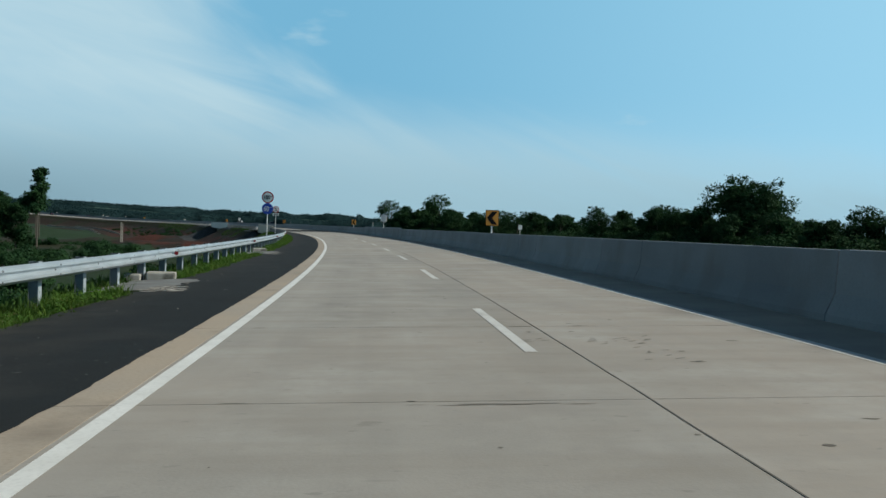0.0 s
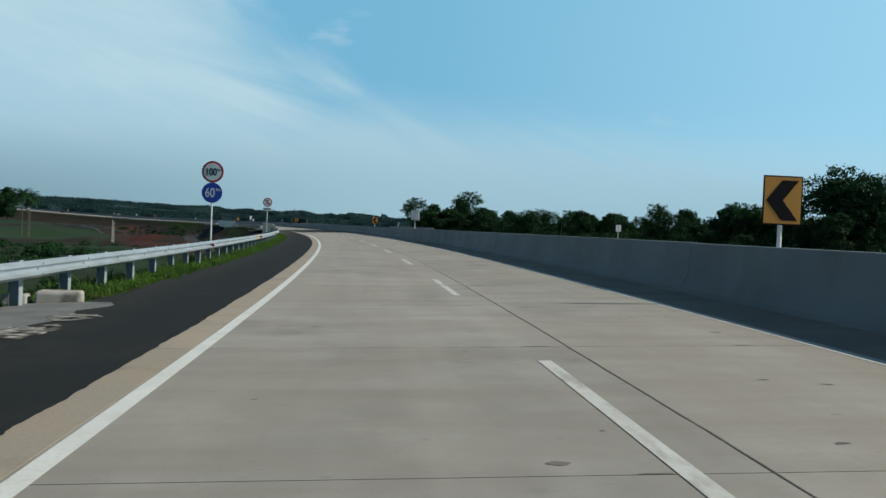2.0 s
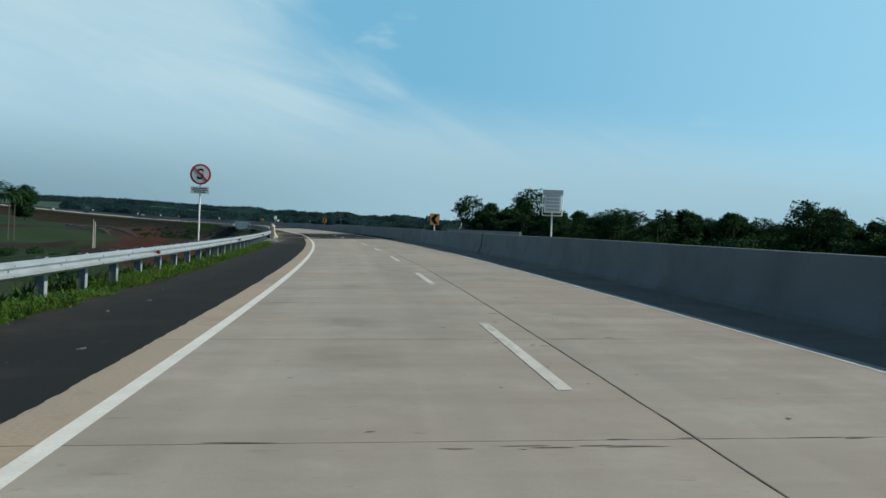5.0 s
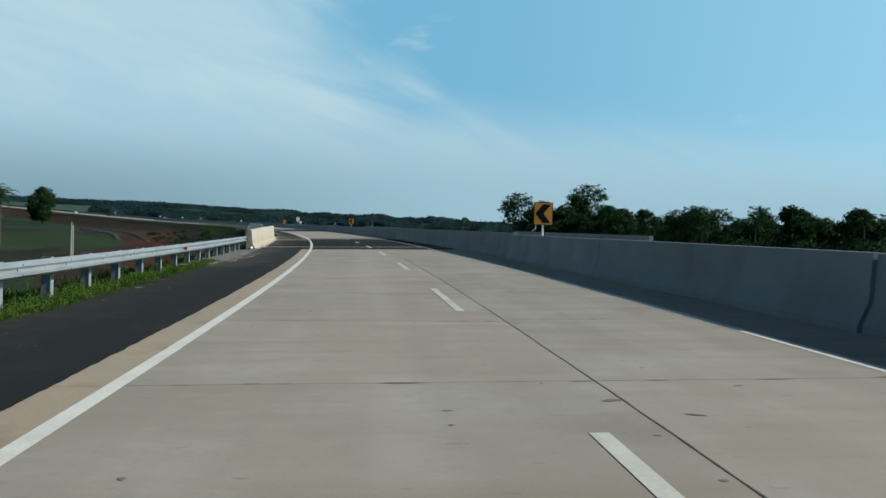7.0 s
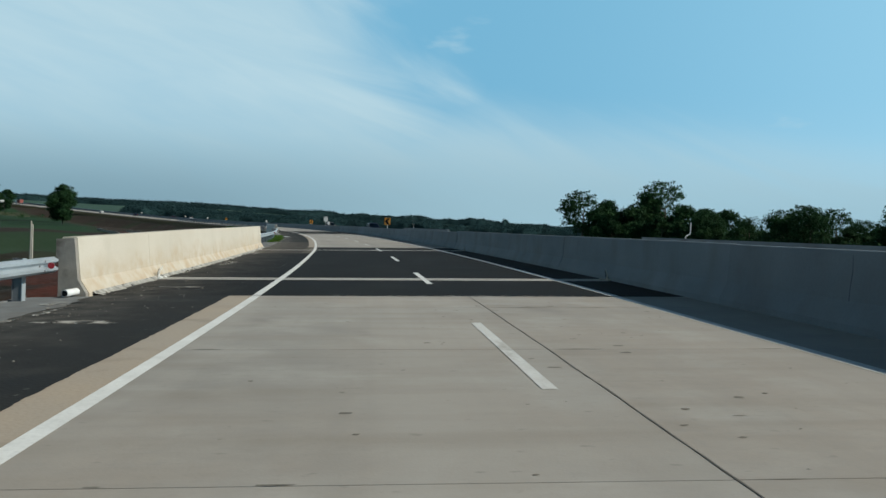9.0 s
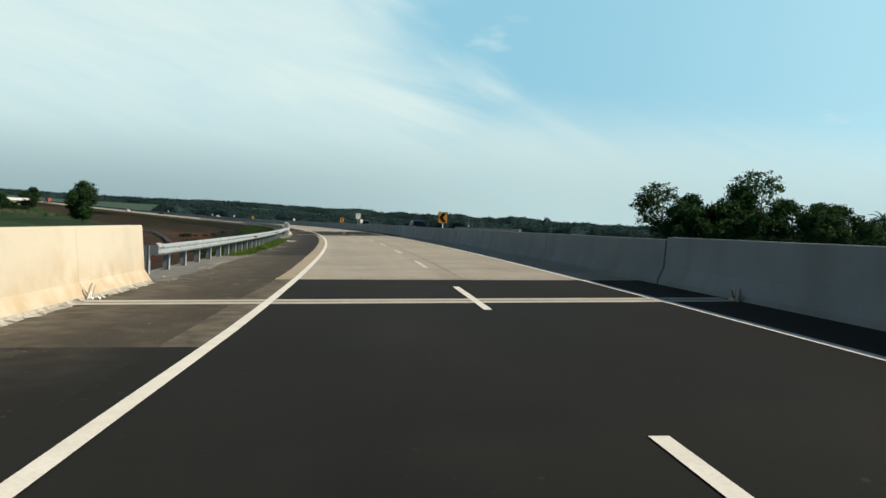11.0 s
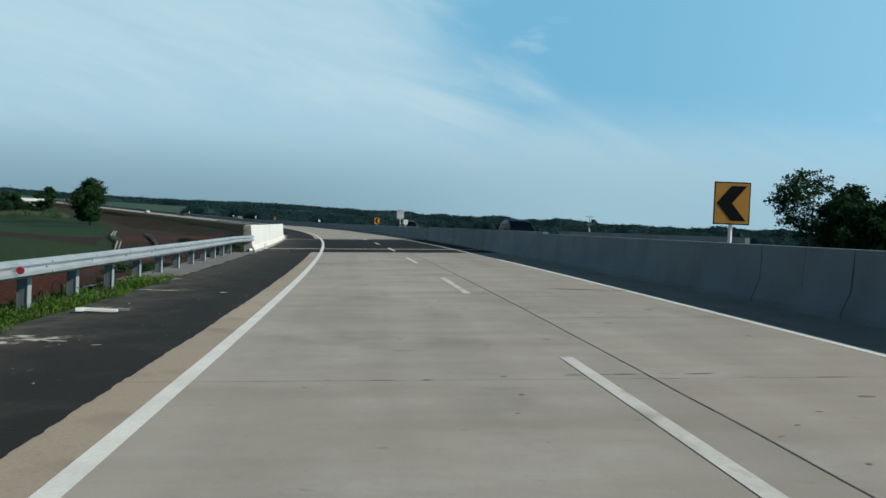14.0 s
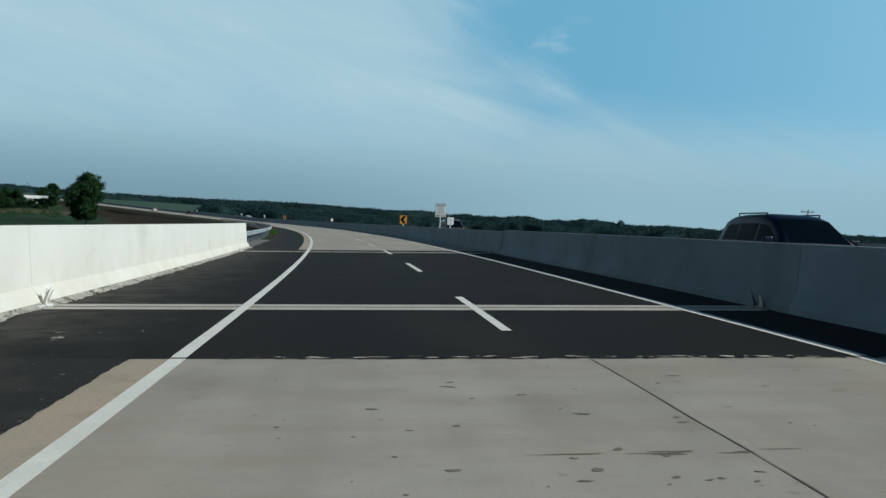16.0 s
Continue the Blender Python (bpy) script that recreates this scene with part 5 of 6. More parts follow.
# wood edge on the outside of the bend
for i in range(130):
    s = 60 + 288 * (i + rnd.random() * 0.8) / 130
    u = 84 + 20 * rnd.random() - 6 * (s > 320)
    p = on_road(s, u)
    k = rnd.choices(kinds[1:], (4, 3, 4))[0]
    replant(k, p.x, p.y, rnd.choice((0.60, 0.68, 0.74, 0.80, 0.92)) * rnd.uniform(0.93, 1.07), rnd.random() * 360)
for x, y, k, sc in ((22.4, 371.5, tree_c, 1.50), (18, 374, tree_b, 1.20), (1.5, 372.5, tree_c, 1.24), (9, 374, tree_b, 1.10), (14, 368, tree_d, 1.22), (7, 367, tree_d, 1.05),
                    (28, 368, tree_b, 1.05), (38, 366, tree_b, 1.0), (88, 190, tree_b, 0.85), (70, 190, tree_d, 1.1), (92, 178, tree_d, 0.8)):
    replant(k, x, y, sc, rnd.random() * 360)
for s, u, sc in ((304, 92, 0.86), (255.5, 83, 0.78), (230, 84, 0.80), (318, 94, 0.80), (272, 83, 0.66)):
    p = on_road(s, u)
    replant(palm, p.x, p.y, sc, rnd.random() * 360)
for x, y, sc in ((-113.7, 288.8, 0.98), (-118.5, 301, 1.0)):
    replant(valley_palm, x, y, sc, rnd.random() * 360)
# inside of the bend, near and far
for x, y, k, sc in ((-60, 141, tree_b, 0.6), (-63, 138, tree_b, 0.72), (-69, 147, tree_d, 0.85), (-60, 126, tree_d, 0.6), (-77, 158, tree_b, 0.7), (-72, 138, tree_d, 0.9), (-66, 120, tree_d, 0.7), (-336, 651, tree_b, 1.1),
                    (-339, 650, tree_d, 0.50), (-342, 648, tree_d, 0.52), (-345, 646, tree_d, 0.42), (-348, 642, tree_d, 0.95), (-352, 640, tree_b, 0.85), (-356, 637, tree_d, 0.9), (-366, 640, tree_b, 0.9), (-372, 638, tree_d, 1.2), (-380, 636, tree_b, 1.05), (-392, 640, tree_d, 1.2), (-405, 650, tree_b, 1.0), (-420, 640, tree_d, 1.2)):
    replant(k, x, y, sc, rnd.random() * 360)


def canopy_band(r0, r1, az0, az1, tall, rough, seed, leaf):
    """A closed tree canopy seen from afar: a crown edge, a bumpy top, small leaf sprays over both."""
    g = np.random.default_rng(seed)
    az = np.arange(az0, az1, 0.055)
    n = len(az)

    def wander(width, size, rows_=1):
        k = np.hanning(width + 2)[1:-1]
        v = np.stack([np.convolve(g.normal(size=n + width), k / math.sqrt((k * k).sum()), "same")[:n] for _ in range(rows_)])
        return v * size

    steps = ((0.0, -0.15), (0.004, 0.30), (0.014, 0.58), (0.03, 0.78), (0.055, 0.91), (0.09, 0.98), (0.16, 1.0), (0.25, 1.0), (0.36, 1.0), (0.5, 1.0), (0.7, 1.0), (1.0, 1.0))
    edge = wander(90, 9)[0] + wander(25, 2.0)[0]
    ends = smooth01((az - az0) / 0.8) * smooth01((az1 - az) / 0.8)
    # taller and more ragged to the east, smooth over the inland ridge
    loose = rough * (0.6 + 1.2 * smooth01((17 - az) / 8))
    swell = wander(120, 0.5)[0] * loose + wander(40, 0.5)[0] * loose
    lone = np.maximum(0, wander(9, 1.0)[0] - 1.7) * 1.5 * loose
    verts = []
    for f, k in steps:
        r = r0 + edge * (1 - f) + (r1 - r0) * f
        x, y = -50 - np.sin(np.radians(az)) * r, 200 + np.cos(np.radians(az)) * r
        h = (tall + swell + lone * (f > 0.02) + wander(14, 0.40)[0] * loose + wander(7, 0.30)[0] * loose) * k * ends
        verts.append(np.stack([x, y, terrain(x, y)[0] + h], 1))
    v = np.stack(verts)
    m = len(steps)
    q = np.arange(n - 1)
    faces = np.concatenate([np.stack([i * n + q, i * n + q + 1, (i + 1) * n + q + 1, (i + 1) * n + q], 1) for i in range(m - 1)])
    c = v.reshape(-1, 3)[faces].mean(1)
    pick = g.choice(len(c), 30000, replace=True)
    lv, lf = leaf_cloud(c[pick], np.full((30000, 3), 1.5), 30000 * 4, leaf, seed, 0.9, 1)
    return v.reshape(-1, 3), faces, lv, lf


def build_far_woods():
    wood = tagged(new("far_woods"), "distant dark green wooded ridge along the horizon", "woods", kind="stuff")
    for band in ((1420, 1800, -62, 86, 9.5, 1.3, 5, 1.3), (700, 860, -50, 25.4, 7.0, 0.85, 15, 0.7)):
        v, f, lv, lf = canopy_band(*band)
        me = quad_mesh("canopy", v, f, M_LEAF_HAZE)
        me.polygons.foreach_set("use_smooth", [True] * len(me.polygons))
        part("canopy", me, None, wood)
        part("leaves", quad_mesh("leaves", lv, lf, M_LEAF_HAZE), None, wood)
    return wood


def build_undergrowth():
    """Dense scrub under the wood edge and along the field, too tangled to count."""
    rnd = random.Random(8)
    spots = []
    for _ in range(420):
        p = on_road(rnd.uniform(40, 348), rnd.uniform(80, 106))
        spots.append((p.x, p.y, rnd.uniform(2.8, 6.6)))
    heads = [(rnd.uniform(-75, -16), rnd.uniform(15, 135)) for _ in range(26)]
    for _ in range(330):
        q = rnd.choice(heads)
        spots.append((q[0] + rnd.gauss(0, 3.2), q[1] + rnd.gauss(0, 3.2), rnd.uniform(0.4, 1.6)))
    for _ in range(60):
        q = rnd.choice(((-60, 150), (-70, 175), (-48, 160), (-84, 205), (-92, 228), (-66, 212)))
        spots.append((q[0] + rnd.gauss(0, 5), q[1] + rnd.gauss(0, 5), rnd.uniform(0.6, 1.5)))
    for _ in range(50):
        spots.append((rnd.uniform(-400, -280), rnd.uniform(560, 640), rnd.uniform(2, 4)))
    for _ in range(90):
        p = on_road(rnd.uniform(300, 430), rnd.uniform(-24, -9.5))
        spots.append((p.x, p.y, rnd.uniform(0.4, 1.1)))
    q = np.array(spots)
    q = q[(lambda w: (w[1] < -12) | (w[1] > 60))(road_coords(q[:, 0], q[:, 1]))]
    z = terrain(q[:, 0], q[:, 1])[0]
    h = q[:, 2]
    for name, pick, count, label in (("undergrowth", h > 1.75, 120, "tangled dark green scrub below the trees"), ("valley_scrub", h <= 1.75, 85, "low dark green bushes in the valley")):
        k, r, b = q[pick], h[pick], z[pick]
        v, f = leaf_cloud(np.stack([k[:, 0], k[:, 1], b + r * 0.4], 1), np.stack([r, r, r * 0.55], 1), count * len(k), 0.09 + 0.045 * r, 8, 0.5)
        tagged(new(name, quad_mesh(name, v, f, M_LEAF)), label, "undergrowth", kind="stuff")


build_far_woods()
build_undergrowth()


# ---------- roadside details ----------
WEEDS = ((-25, 146.0), (212, 249), (352, 400))
APRONS = ((142.4, 161.2), (197.3, 213.0), (247.0, 266.4), (303.4, 321.0))


def blades(p, size, count, wide, seed, lay=0.6):
    """Tufts of bent blades: p tuft places, size their heights, count blades each."""
    g = np.random.default_rng(seed)
    o = np.repeat(p, count, 0)
    z = np.repeat(size, count)
    m = len(o)
    o = o + g.normal(size=(m, 3)) * (z * 0.35)[:, None] * np.array([1, 1, 0]) - np.array([0, 0, 0.02])
    t = g.random(m) * 6.2832
    d = np.stack([np.cos(t), np.sin(t), np.zeros(m)], 1)
    w = np.stack([-d[:, 1], d[:, 0], np.zeros(m)], 1) * (wide * g.uniform(0.5, 1.4, m))[:, None]
    ln, up = (z * lay * g.uniform(0.3, 1.2, m))[:, None], z * g.uniform(0.35, 1.1, m)
    rise_ = np.stack([np.zeros(m), np.zeros(m), up], 1)
    mid = o + d * ln * 0.45 + rise_ * 0.75
    tip = o + d * ln * 1.25 + rise_ * g.uniform(0.7, 1.15, m)[:, None]
    v = np.stack([o - w * 0.5, o + w * 0.5, mid + w, mid - w, tip + w * 0.15, tip - w * 0.15], 1).reshape(-1, 3)
    k = np.arange(m)[:, None] * 6
    return v, np.concatenate([k + np.array([0, 1, 2, 3]), k + np.array([3, 2, 4, 5])])


def build_weeds():
    """Low leafy weeds and grass on the verge, and longer grass down the slope behind the rail."""
    rnd = random.Random(21)
    near, slope = [], []
    for a, b in WEEDS:
        for _ in range(int((b - a) * 125)):
            s = rnd.uniform(a, b)
            end = min(s - a, b - s)
            thin = noise.noise((s * 0.35, 0, 5.0))
            u = -6.37 - abs(rnd.gauss(0, 0.8)) - 0.10 * noise.noise((s * 0.8, 3, 0)) - 0.06 * noise.noise((s * 3.1, 3, 0))
            if u < -8.6 or (end < 1.5 and rnd.random() > end / 1.5) or (thin < -0.32 and rnd.random() < 0.7):
                continue
            if (42.4 < s < 47.0 or 18.0 < s < 22.6) and u > -7.6:
                continue
            h = -0.05 - 0.10 * min(1, (-6.5 - u) / 1.4) if u > -8 else -0.16 - (-8 - u) * 0.27
            big = rnd.uniform(0.35, 0.85) * (0.7 + 0.6 * (noise.noise((s * 0.22, 1, 1)) + 0.5)) * (0.5 if u > -6.55 else 1.0)
            clump = noise.noise((s * 1.6, u * 2.4, 3)) + 0.6 * noise.noise((s * 4.0, u * 5.0, 6))
            if clump < -0.28 and rnd.random() < 0.8:
                continue
            near.append((*on_road(s, u, h), (0.31 if s < 140 else 0.25) * big * max(0.35, min(1.3, 0.8 + 0.9 * clump))))
    for _ in range(14500):
        s = rnd.uniform(-5, 400)
        if not (s < 158 or 212 < s < 247 or s > 330) or noise.noise((s * 0.06, 2, 8)) < -0.25 or (s > 200 and rnd.random() < 0.72):
            continue
        u = -7.6 - rnd.random() ** 1.4 * 4.2
        h = -0.16 - max(0, -8 - u) * 0.27 if u > -8.7 else -0.35 - (-8.7 - u) * 0.53
        slope.append((*on_road(s, u, h), rnd.uniform(0.12, 0.42)))
    q = np.array(near)
    v, f = blades(q[:, :3], q[:, 3], 12, 0.006, 21, 0.9)
    tagged(new("verge_weeds", quad_mesh("verge_weeds", v, f, M_GRASS)), "low bright green weeds and grass along the shoulder", "grass", kind="stuff")
    g = np.random.default_rng(5)
    k = q[g.random(len(q)) < 0.20]
    r = k[:, 3] * g.uniform(0.35, 0.7, len(k))
    v, f = leaf_cloud(np.stack([k[:, 0], k[:, 1], k[:, 2] + r * 0.75], 1), np.stack([r * 1.5, r * 1.5, r * 0.8], 1), 9 * len(k), 0.024, 31, 0.8, 4)
    tagged(new("leafy_weeds", quad_mesh("leafy_weeds", v, f, M_WEED)), "leafy green weeds in clumps along the guardrail", "weeds", kind="stuff")
    k = q[g.random(len(q)) < 0.15]
    v, f = blades(k[:, :3], k[:, 3] * 0.85, 6, 0.004, 41, 1.5)
    tagged(new("dry_straw", quad_mesh("dry_straw", v, f, M_STRAW)), "dry yellow stalks lying among the weeds", "grass", kind="stuff")
    q = np.array(slope)
    v, f = blades(q[:, :3], q[:, 3], 13, 0.016, 22)
    tagged(new("slope_grass", quad_mesh("slope_grass", v, f, M_TUFT)), "longer green grass on the bank behind the rail", "grass", kind="stuff")


def build_aprons():
    for a, b in APRONS:
        e = tagged(new("drain_apron"), "dusty grey concrete gutter apron beside the shoulder", "gutter", group="concrete aprons at the bridge ends")
        strip_ob("slab_bed", a, b, [(-6.42 if a < 240 else -6.54, 0.010), (-7.55, -0.01), (-7.63, -0.02)], M_APRON, e, 0.2,
                 wob=lambda s, j: 0.16 * noise.noise((s * 0.7, 0, 2)) + 0.10 * noise.noise((s * 2.9, 0, 2)) if j == 0 else 0)
        strip_ob("kerb", a, b, [(-7.63, -0.25), (-7.63, 0.0), (-7.70, 0.0), (-7.72, -0.25), (-8.60, -0.29), (-8.66, -0.24), (-8.78, -0.24), (-8.80, -0.9)], M_APRON, e, 2.0)
        rnd = random.Random(int(a))
        for _ in range(44):
            s = rnd.uniform(a, b)
            bm = bmesh.new()
            bmesh.ops.create_icosphere(bm, subdivisions=1, radius=0.008 + 0.034 * rnd.random() ** 3)
            for v in bm.verts:
                v.co *= rnd.uniform(0.7, 1.25)
                v.co.z *= 0.5
                v.co.x *= 1.5
            ob = part("rubble", bm, rnd.choice((M_STONE, M_PLASTER, M_APRON)), e)
            ob.matrix_world = road_pose(s, rnd.triangular(-7.3, -6.4, -6.6), 0.012, rnd.random() * 360)


def blot(s, u, ls, lu, seed, mat, h=0.006):
    """A ragged thin patch of dust or mortar lying on the road, longer along or across it."""
    rnd = random.Random(seed)
    m = road_pose(s, u)
    inv = m.inverted()
    vs = [inv @ on_road(s, u, h + 0.004)]
    n = 22
    for i in range(n):
        t = 6.2832 * i / n
        r = 1 + 0.42 * noise.noise((math.cos(t) * 1.3 + seed, math.sin(t) * 1.3, seed * 0.37)) + rnd.uniform(-0.2, 0.2)
        vs.append(inv @ on_road(s + math.sin(t) * ls * r, u + math.cos(t) * lu * r, h))
    me = mesh_of("dust_patch", vs, [(0, 1 + i, 1 + (i + 1) % n) for i in range(n)], mat, [(v.x * 1.0 + seed, v.y) for v in vs])
    ob = part("dust_patch", me, None, road)
    ob.matrix_world = m
    return ob


def build_drain_block(at):
    e = thing("drain_block", road_pose(at + 0.25, -6.95, -0.07, 8), "weathered pale concrete drain block beside a post", "concrete block", "drain blocks")
    bm = bmesh.new()
    box(bm, (0.72, 0.5, 0.25), (-0.05, 0, 0.12), 0.045)
    part("block", bm, M_DRAIN, e)
    bm = bmesh.new()
    box(bm, (0.4, 0.35, 0.20), (-0.72, -0.12, 0.09), 0.04)
    part("broken_end", bm, M_DRAIN, e)
    a = tagged(new("drain_apron"), "cracked pale concrete spill apron across the shoulder edge", "gutter", group="concrete aprons at the bridge ends")
    strip_ob("slab_bed", at - 4.0, at - 0.1, [(-6.0, 0.008), (-6.5, 0.015), (-7.6, -0.02)], M_APRON, a, 0.25,
             wob=lambda s, j: (0.35 * noise.noise((s * 1.1, 0, 9)) + 0.04 * noise.noise((s * 4, 0, 9))) if j == 0 else 0)


def build_pole(x, y, h):
    z = terrain_z(x, y) - 0.3
    e = thing("utility_pole", pose(x, y, z), "pale concrete utility pole standing in the valley", "utility pole", "utility poles")
    bm = bmesh.new()
    rod(bm, (0, 0, 0), (0, 0, h), 0.14, 0.09, 10)
    part("shaft", bm, M_STONE, e)
    bm = bmesh.new()
    rod(bm, (0, 0, h), (0, 0, h + 0.06), 0.10, 0.04, 10)
    part("cap", bm, M_STONE, e)


def build_cable_post(s, u, h):
    """A thin post with cross bars that stands on the far parapet."""
    e = thing("cable_post", road_pose(s, u, h), "thin grey post with short cross bars on the far parapet", "post")
    bm = bmesh.new()
    rod(bm, (0, 0, -0.02), (-0.05, 0, 0.36), 0.035, 0.035, 10)
    part("foot", bm, M_TUBE, e)
    bm = bmesh.new()
    rod(bm, (-0.05, 0, 0.36), (-0.02, 0, 1.34), 0.026, 0.022, 10)
    part("shaft", bm, M_POST, e)
    for z, w, r in ((1.24, 0.58, 0.020), (0.66, 0.42, 0.016), (0.54, 0.32, 0.016)):
        bm = bmesh.new()
        rod(bm, (-0.04 - w / 2, 0.03, z), (-0.02 + w / 2, 0.03, z + 0.01), r, seg=8)
        bar = part("cross_bar", bm, M_POST, e)
        for sx in (-1, 1):
            bm = bmesh.new()
            rod(bm, (-0.03 + sx * w * 0.44, 0.03, z), (-0.03 + sx * w * 0.44, 0.03, z + 0.07), 0.022, 0.014, 8)
            part("insulator", bm, M_STONE, bar)


def body_loft(bm, sections):
    """Lofts cross sections (y, list of (x, z)) into one closed body."""
    rings = [[bm.verts.new((x, y, z)) for x, z in pts] for y, pts in sections]
    k = len(rings[0])
    for a, b in zip(rings, rings[1:]):
        for i in range(k):
            bm.faces.new((a[i], a[(i + 1) % k], b[(i + 1) % k], b[i]))
    bm.faces.new(rings[0][::-1])
    bm.faces.new(rings[-1])
    bmesh.ops.recalc_face_normals(bm, faces=bm.faces[:])


def car_ring(w, z0, z1, tuck=0.08):
    h = w / 2
    return [(-h + 0.06, z0), (-h, z0 + 0.12), (-h, (z0 + z1) / 2), (-h + tuck, z1 - 0.05), (-h + tuck + 0.08, z1), (h - tuck - 0.08, z1), (h - tuck, z1 - 0.05), (h, (z0 + z1) / 2), (h, z0 + 0.12), (h - 0.06, z0)]


def build_car(m, paint, label, ln=4.75, w=1.86, h=1.74, boxy=0.0):
    """A passenger car facing +y: painted lower body and cabin, window panes, wheels, lamps, mirrors, roof rails."""
    e = thing("car", m, label, "car", "cars on the motorway")
    a, b = -ln / 2, ln / 2
    belt = h * 0.60
    nose = belt - 0.07 * (1 - boxy)
    bm = bmesh.new()
    body_loft(bm, [(a, car_ring(w * 0.80, 0.46, belt - 0.22)), (a + 0.06, car_ring(w * 0.92, 0.36, belt - 0.10)), (a + 0.20, car_ring(w * 0.99, 0.30, belt - 0.01)), (a + 1.2, car_ring(w, 0.25, belt + 0.01)),
                   (b - 1.45, car_ring(w, 0.25, belt)), (b - 1.15, car_ring(w, 0.25, nose)), (b - 0.55, car_ring(w * 0.985, 0.27, nose - 0.07)), (b - 0.22, car_ring(w * 0.94, 0.30, nose - 0.15)),
                   (b - 0.06, car_ring(w * 0.85, 0.36, nose - 0.27)), (b, car_ring(w * 0.74, 0.44, nose - 0.40))])
    part("body", bm, paint, e, smooth=True)
    # cabin sections: place along the car, roof height, half width of the roof and at the belt
    k = 0.30 * boxy
    sec = np.array([(a + 0.10, belt + 0.02, 0.40, 0.445), (a + 0.20, h * 0.76, 0.385, 0.452), (a + 0.36, h * 0.915, 0.37, 0.458), (a + 0.62, h * 0.968, 0.365, 0.46), (a + 1.2, h * 0.995, 0.365, 0.465),
                    (a + 2.0, h, 0.365, 0.465), (b - 2.45 + k, h * 0.985, 0.36, 0.465), (b - 2.15 + k, h * 0.94, 0.355, 0.462), (b - 1.70 + k, h * 0.79, 0.37, 0.455), (b - 1.22 + k, belt + 0.01, 0.41, 0.44)])

    def at(y):
        return [float(np.interp(y, sec[:, 0], sec[:, i])) * (1 if i == 1 else w) for i in (1, 2, 3)]

    def ring(y):
        zr, ht, hb = at(y)
        d = zr - belt
        half = [(hb, belt - 0.04), (hb, belt + 0.02), (ht + 0.05, zr - 0.26 * d), (ht, zr - 0.10 * d), (ht - 0.09, zr - 0.02 * d), (ht * 0.5, zr + 0.004)]
        return [(-x, z) for x, z in half] + [(x, z) for x, z in half[::-1]]
    bm = bmesh.new()
    body_loft(bm, [(float(y), ring(float(y))) for y in sec[:, 0]])
    part("cabin", bm, paint, e, smooth=True)

    def on_side(sx, y, f):
        """A point of the cabin's side, f of the way up from the belt, just outside the paint."""
        zr, ht, hb = at(y)
        d = zr - belt
        return Vector((sx * (hb + (ht + 0.05 - hb) * f + 0.007), y, belt + 0.02 + (0.72 * d - 0.02) * f))
    for sx in (-1, 1):
        for y0, y1, r0, r1 in ((a + 0.42, a + 1.15, 0.45, 0), (a + 1.22, a + 2.12, 0, 0), (a + 2.20, b - 1.62 + k, 0, 0.55)):
            bm = bmesh.new()
            low = [bm.verts.new(on_side(sx, y0 + (y1 - y0) * i / 6, 0.10)) for i in range(7)]
            top = [bm.verts.new(on_side(sx, y0 + (y1 - y0) * (i / 6 * (1 - r0 * 0.4 - r1) + r0 * 0.4), 0.93)) for i in range(7)]
            for i in range(6):
                bm.faces.new((low[i], low[i + 1], top[i + 1], top[i]))
            bmesh.ops.solidify(bm, geom=bm.faces[:], thickness=0.01)
            bmesh.ops.recalc_face_normals(bm, faces=bm.faces[:])
            part("side_window", bm, M_GLASS, e, "dark tinted glass")
    for name, ys in (("windscreen", (b - 1.30 + k, b - 1.70 + k, b - 2.12 + k)), ("rear_window", (a + 0.14, a + 0.20, a + 0.34))):
        bm = bmesh.new()
        rows_ = []
        for y in ys:
            zr, ht, hb = at(y)
            sg = 0.012 if name == "windscreen" else -0.012
            rows_.append([bm.verts.new((x * (ht - 0.05), y + sg, zr + 0.010 - 0.02 * x * x)) for x in (-1, -0.5, 0, 0.5, 1)])
        for p, q in zip(rows_, rows_[1:]):
            for i in range(4):
                bm.faces.new((p[i], p[i + 1], q[i + 1], q[i]))
        bmesh.ops.solidify(bm, geom=bm.faces[:], thickness=0.008)
        bmesh.ops.recalc_face_normals(bm, faces=bm.faces[:])
        part(name, bm, M_GLASS, e, "dark tinted glass")
    for sx in (-1, 1):
        for y in (a + 0.85, b - 0.9):
            bm = bmesh.new()
            rod(bm, (sx * (w / 2 - 0.22), y, 0.34), (sx * (w / 2 + 0.01), y, 0.34), 0.34, seg=20)
            t = part("wheel", bm, M_TYRE, e)
            bm = bmesh.new()
            rod(bm, (sx * (w / 2 - 0.02), y, 0.34), (sx * (w / 2 + 0.022), y, 0.34), 0.21, seg=14)
            part("rim", bm, M_BACK, t)
        bm = bmesh.new()
        box(bm, (0.40, 0.16, 0.13), (sx * (w / 2 - 0.26), b - 0.16, nose - 0.24), 0.04)
        part("headlight", bm, M_WHITE, e)
        bm = bmesh.new()
        box(bm, (0.20, 0.10, 0.30), (sx * (w / 2 - 0.15), a + 0.07, belt - 0.18), 0.03)
        part("tail_light", bm, M_RED, e)
        bm = bmesh.new()
        box(bm, (0.22, 0.11, 0.15), (sx * (w / 2 + 0.07), b - 1.70, belt + 0.10), 0.04)
        box(bm, (0.14, 0.05, 0.04), (sx * (w / 2 - 0.05), b - 1.68, belt + 0.05), 0.01)
        part("mirror", bm, paint, e)
        bm = bmesh.new()
        rod(bm, (sx * w * 0.335, a + 0.85, h + 0.012), (sx * w * 0.335, b - 2.5, h + 0.008), 0.016, seg=6)
